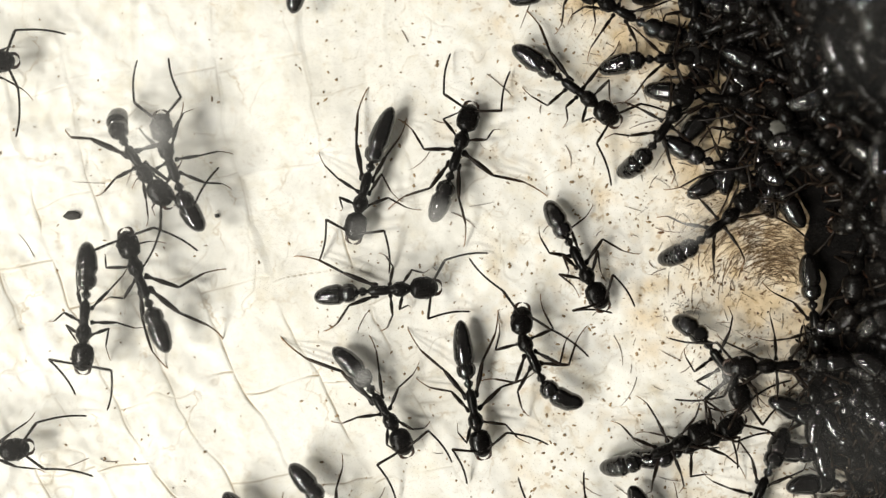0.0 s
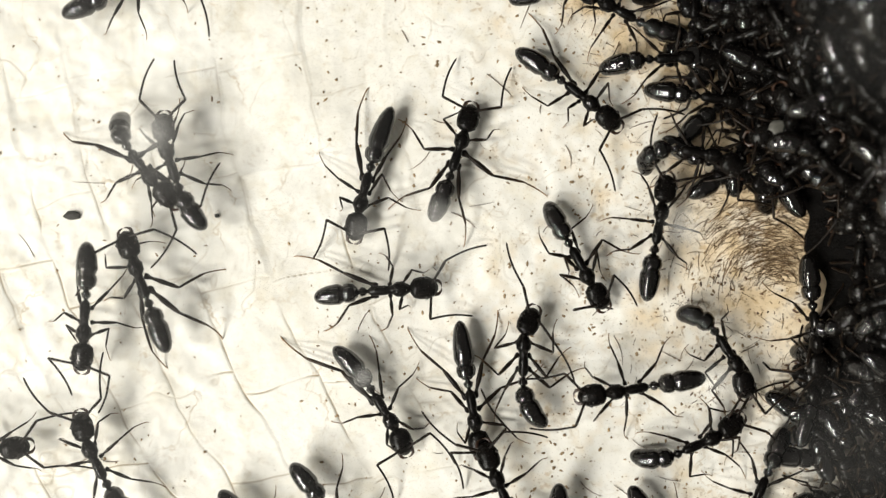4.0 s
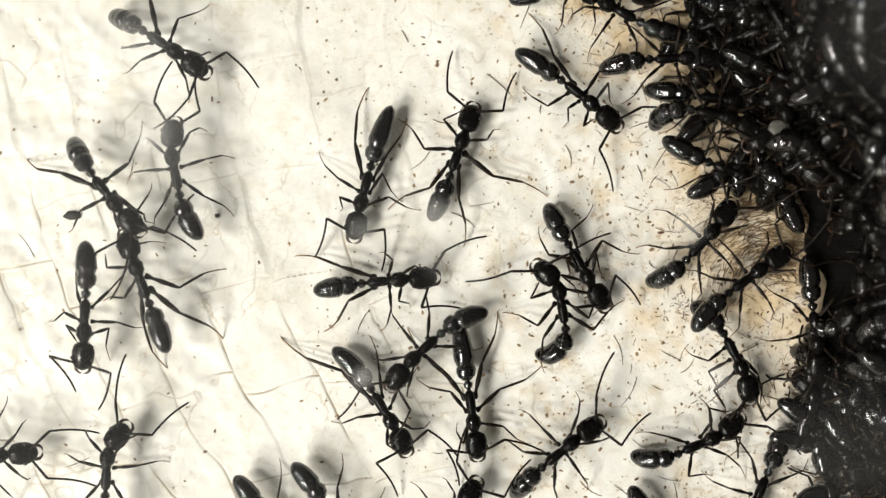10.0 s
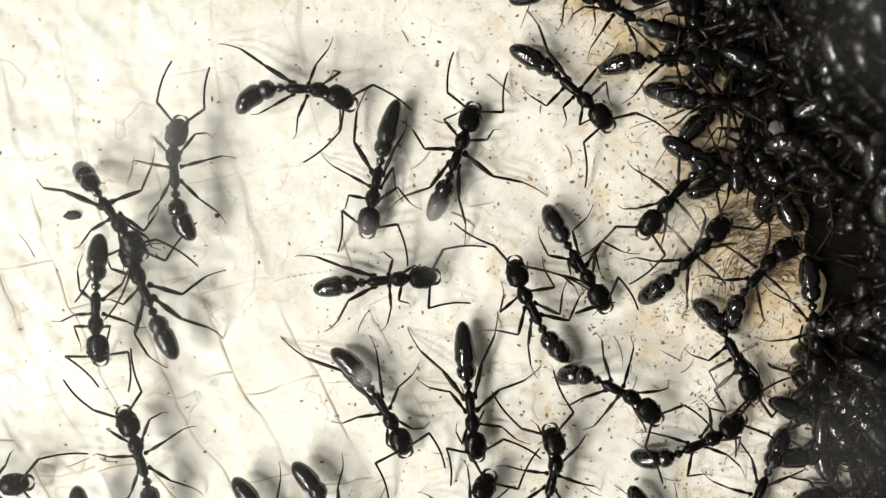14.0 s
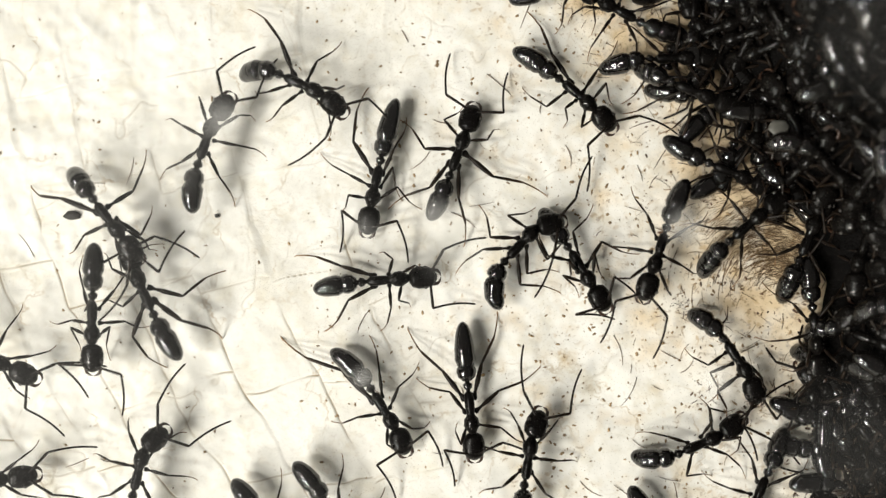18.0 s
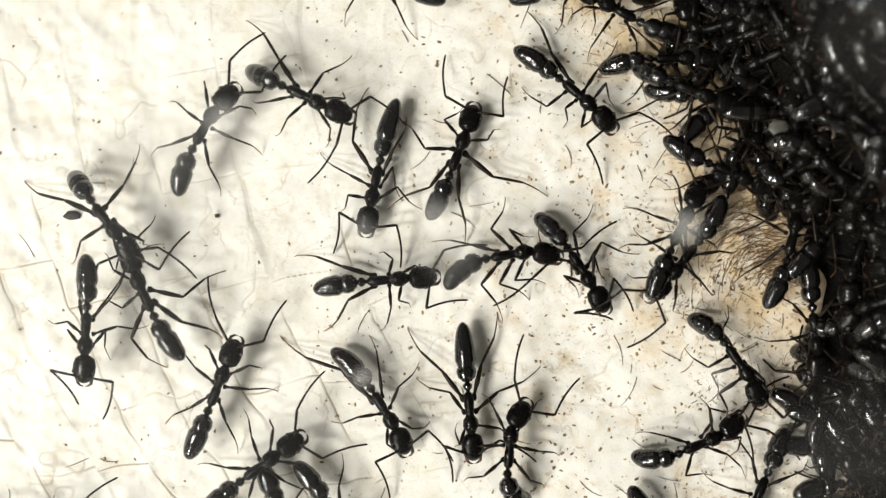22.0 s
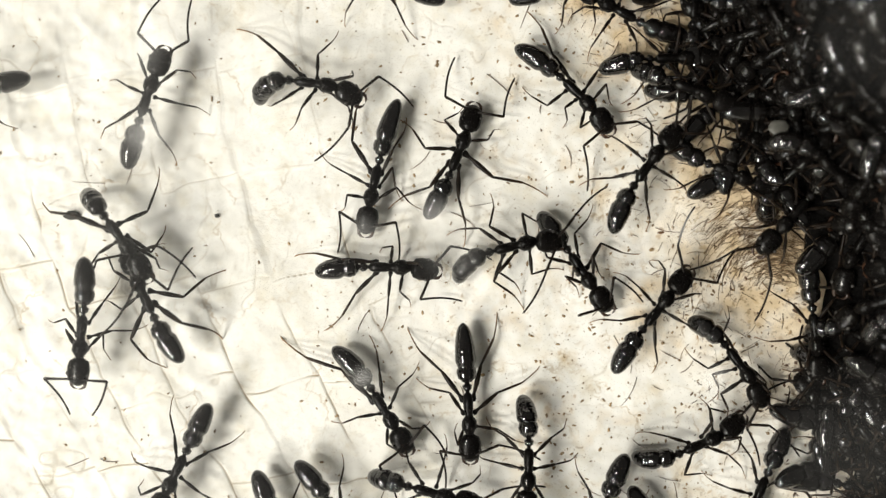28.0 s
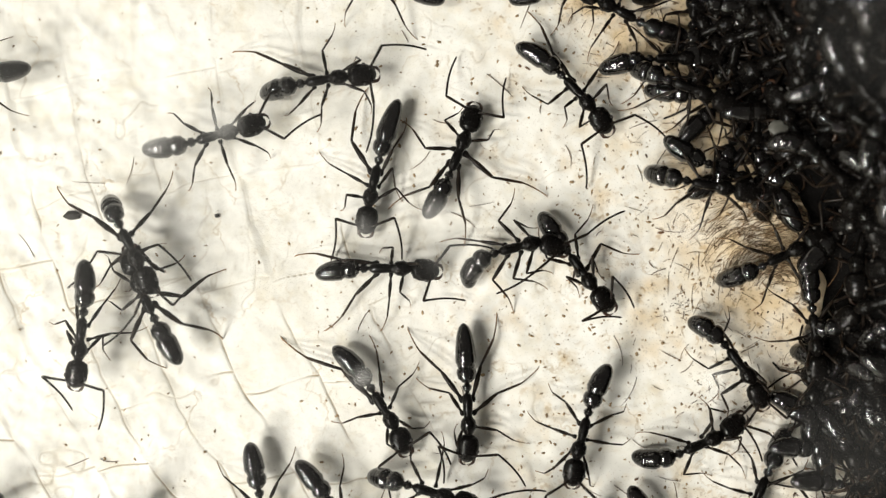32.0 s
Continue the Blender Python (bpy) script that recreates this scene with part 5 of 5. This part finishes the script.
    crawl("gg", False, [
          (0, 17.32, -7.27, -55, -14, 17, 20), (2, 17.14, -7.27, -57, -16, 20, 20), (3, 17.59, -6.47, -57, -18, 28, 20),
          (6, 17.77, -6.47, -59, -20, 36, 20), (12, 18.19, -6.82, -64, -10, 12, 20), (17, 18.12, -6.64, -62, -9, 14, 20),
          (18, 18.22, -6.89, -56, -13, 18, 20), (32, 18.4, -7.24, -53, -14, 18, 20)])
    crawl("hh", False, [
          (0, 23.01, -5.12, -84, 0, 0, 0), (32, 22.96, -5.32, -84, 0, 0, 0)])
    crawl("ii", False, [
          (0, 14.45, 11.81, 2, -7, 8, 14), (32, 14.45, 11.81, 2, -7, 8, 14)])
    crawl("jj", True, [
          (0, 21.47, 10.19, -24, 0, 0, 0), (15, 21.47, 10.19, -24, 0, 0, 0), (16.5, 16.13, 9.75, -24, 0, 0, 0), (17, 15.43, 9.55, -23, 9, -12, 42), (32, 15.26,
          9.72, -21, 6, -8, 41)])
    crawl("kk", True, [
          (0, 13.74, 7.67, 56, 11, -12, 37), (1, 14.02, 6.8, 47, 4, -5, 37), (2, 14.41, 7, 39, -1, 1, 37), (3, 15.41, 6.21, 2, -30, 58, 37),
          (6, 16.47, 5.41, -24, -2, 3, 37), (8, 17.55, 7.67, -21, -25, 33, 32), (11, 16.51, 8.36, -9, -19, 30, 37),
          (13, 16.51, 9.05, -6, 8, -11, 37), (16.5, 21.78, 8.36, 0, 0, 0, 0), (32, 21.78, 8.36, 0, 0, 0, 0)])
    crawl("ll", False, [
          (0, 17.97, 4.78, -23, 3, -3, 0), (32, 17.97, 4.61, -23, 6, -7, 0)])
    crawl("mm", False, [
          (0, 17.26, 9.25, -9, 0, 0, 14), (32, 17.26, 9.25, -9, 0, 0, 14)])
    crawl("oo", False, [
          (0, 10.74, 14.78, 152, -13, 15, 16), (32, 10.74, 14.78, 152, -13, 15, 16)])
    crawl("op", True, [
          (0, 8.7, 16.76, 18, 0, 0, 0), (30, 8.7, 16.76, 18, 0, 0, 0), (31, 8.07, 15.68, 11, 0, 0, 0), (32, 8.7, 16.76, 18, 0, 0, 0)])
    crawl("qq", True, [
          (0, -6.29, 21.99, -156, 0, 0, 0), (18, -5.95, 21.2, -163, 0, 0, 0), (19, -4.39, 17, 159, 0, 0, 0), (32, -4.47, 17.02, 159, 0, 0, 0)])
    crawl("rr", True, [
          (0, -8.38, 19.27, 80, 0, 0, 0), (3, -7.88, 19.6, 83, 0, 0, 0), (5.5, -6.98, 23.61, 80, 0, 0, 0), (8, -12.3, 17.5, 127, 0, 0, 0), (9, -10.71, 18.48,
          120, 0, 0, 0), (10, -11.33, 21.17, 95, 0, 0, 0), (11, -13.03, 17.84, 108, 0, 0, 0), (12, -15.06, 20.13, 103, 0, 0, 0), (13, -13.32, 19.16, 103, 0, 0,
          0), (15, -16.11, 24.16, 102, 0, 0, 0), (32, -16.11, 24.16, 102, 0, 0, 0)])
    crawl("ss", False, [
          (0, 19.4, -15.3, -114, 2, -3, 20), (32, 19.4, -15.3, -114, 4, -5, 20)])
    crawl("vv", False, [
          (0, 14.04, -18.9, -60, 0, 0, 0), (32, 14.01, -18.9, -60, 0, 0, 0)])
    crawl("xx", True, [
          (0, 10.88, -24.93, -100, 0, 0, 0), (26.5, 10.88, -24.93, -100, 0, 0, 0), (27.5, 9.22, -16.3, -111, 0, 0, 0), (28, 9.26, -17.01, -114, 0, 0, 0), (28.5,
          7.84, -20.41, -108, 0, 0, 0), (32, 7.84, -20.41, -108, 0, 0, 0)])
    crawl("zz", True, [
          (0, 25.89, 5.75, -133, 0, 0, 0), (27.5, 23.12, 3.46, -131, 0, 0, 0), (28.5, 19.65, -0.15, -133, 0, 0, 0), (29, 20.05, -1.35, -118, 4, -5, 37), (29.5,
          19.36, -1.39, -126, 0, 0, 0), (30, 18.25, 0.03, -155, -4, 4, 37), (30.5, 16.01, -2.53, -149, 0, 0, 0), (31, 12.35, -5, -141, 11, -13, 0), (31.5, 9.61,
          -9.75, -115, 0, 0, 0), (32, 8.46, -11.59, -105, 7, -8, 0)])
    crawl("ab", True, [
          (0, -3.82, -26.83, 74, 0, 0, 0), (5.5, -1.72, -24.38, 74, 0, 0, 0), (7, 0.95, -15.94, 66, 0, 0, 0), (8, 1.43, -17.53, 75, 0, 0, 0), (9, 2.12, -17.14,
          76, 0, 0, 0), (10, 0.55, -16.85, 57, 0, 0, 0), (12, 2, -17.34, 52, 0, 0, 0), (13, 0.92, -16.08, 28, 0, 0, 0), (14, 1.58, -16.58, 63, 0, 0, 0), (14.5,
          2.04, -17.39, 67, 0, 0, 0), (16, -0.32, -27.88, 74, 0, 0, 0), (32, -0.32, -27.88, 74, 0, 0, 0)])
    crawl("ac", True, [
          (0, -38.87, 8.54, -177, 0, 0, 0), (22, -38.87, 8.54, -177, 0, 0, 0), (23, -31.13, 7.46, -166, 0, 0, 0), (24, -30.08, 9.13, -167, 0, 0, 0), (28,
          -30.07, 9.47, -167, 0, 0, 0), (32, -30.11, 10.24, -169, 0, 0, 0)])
    for n, ob in enumerate(CROWD[::3]):
        stir(ob, n)


motions()
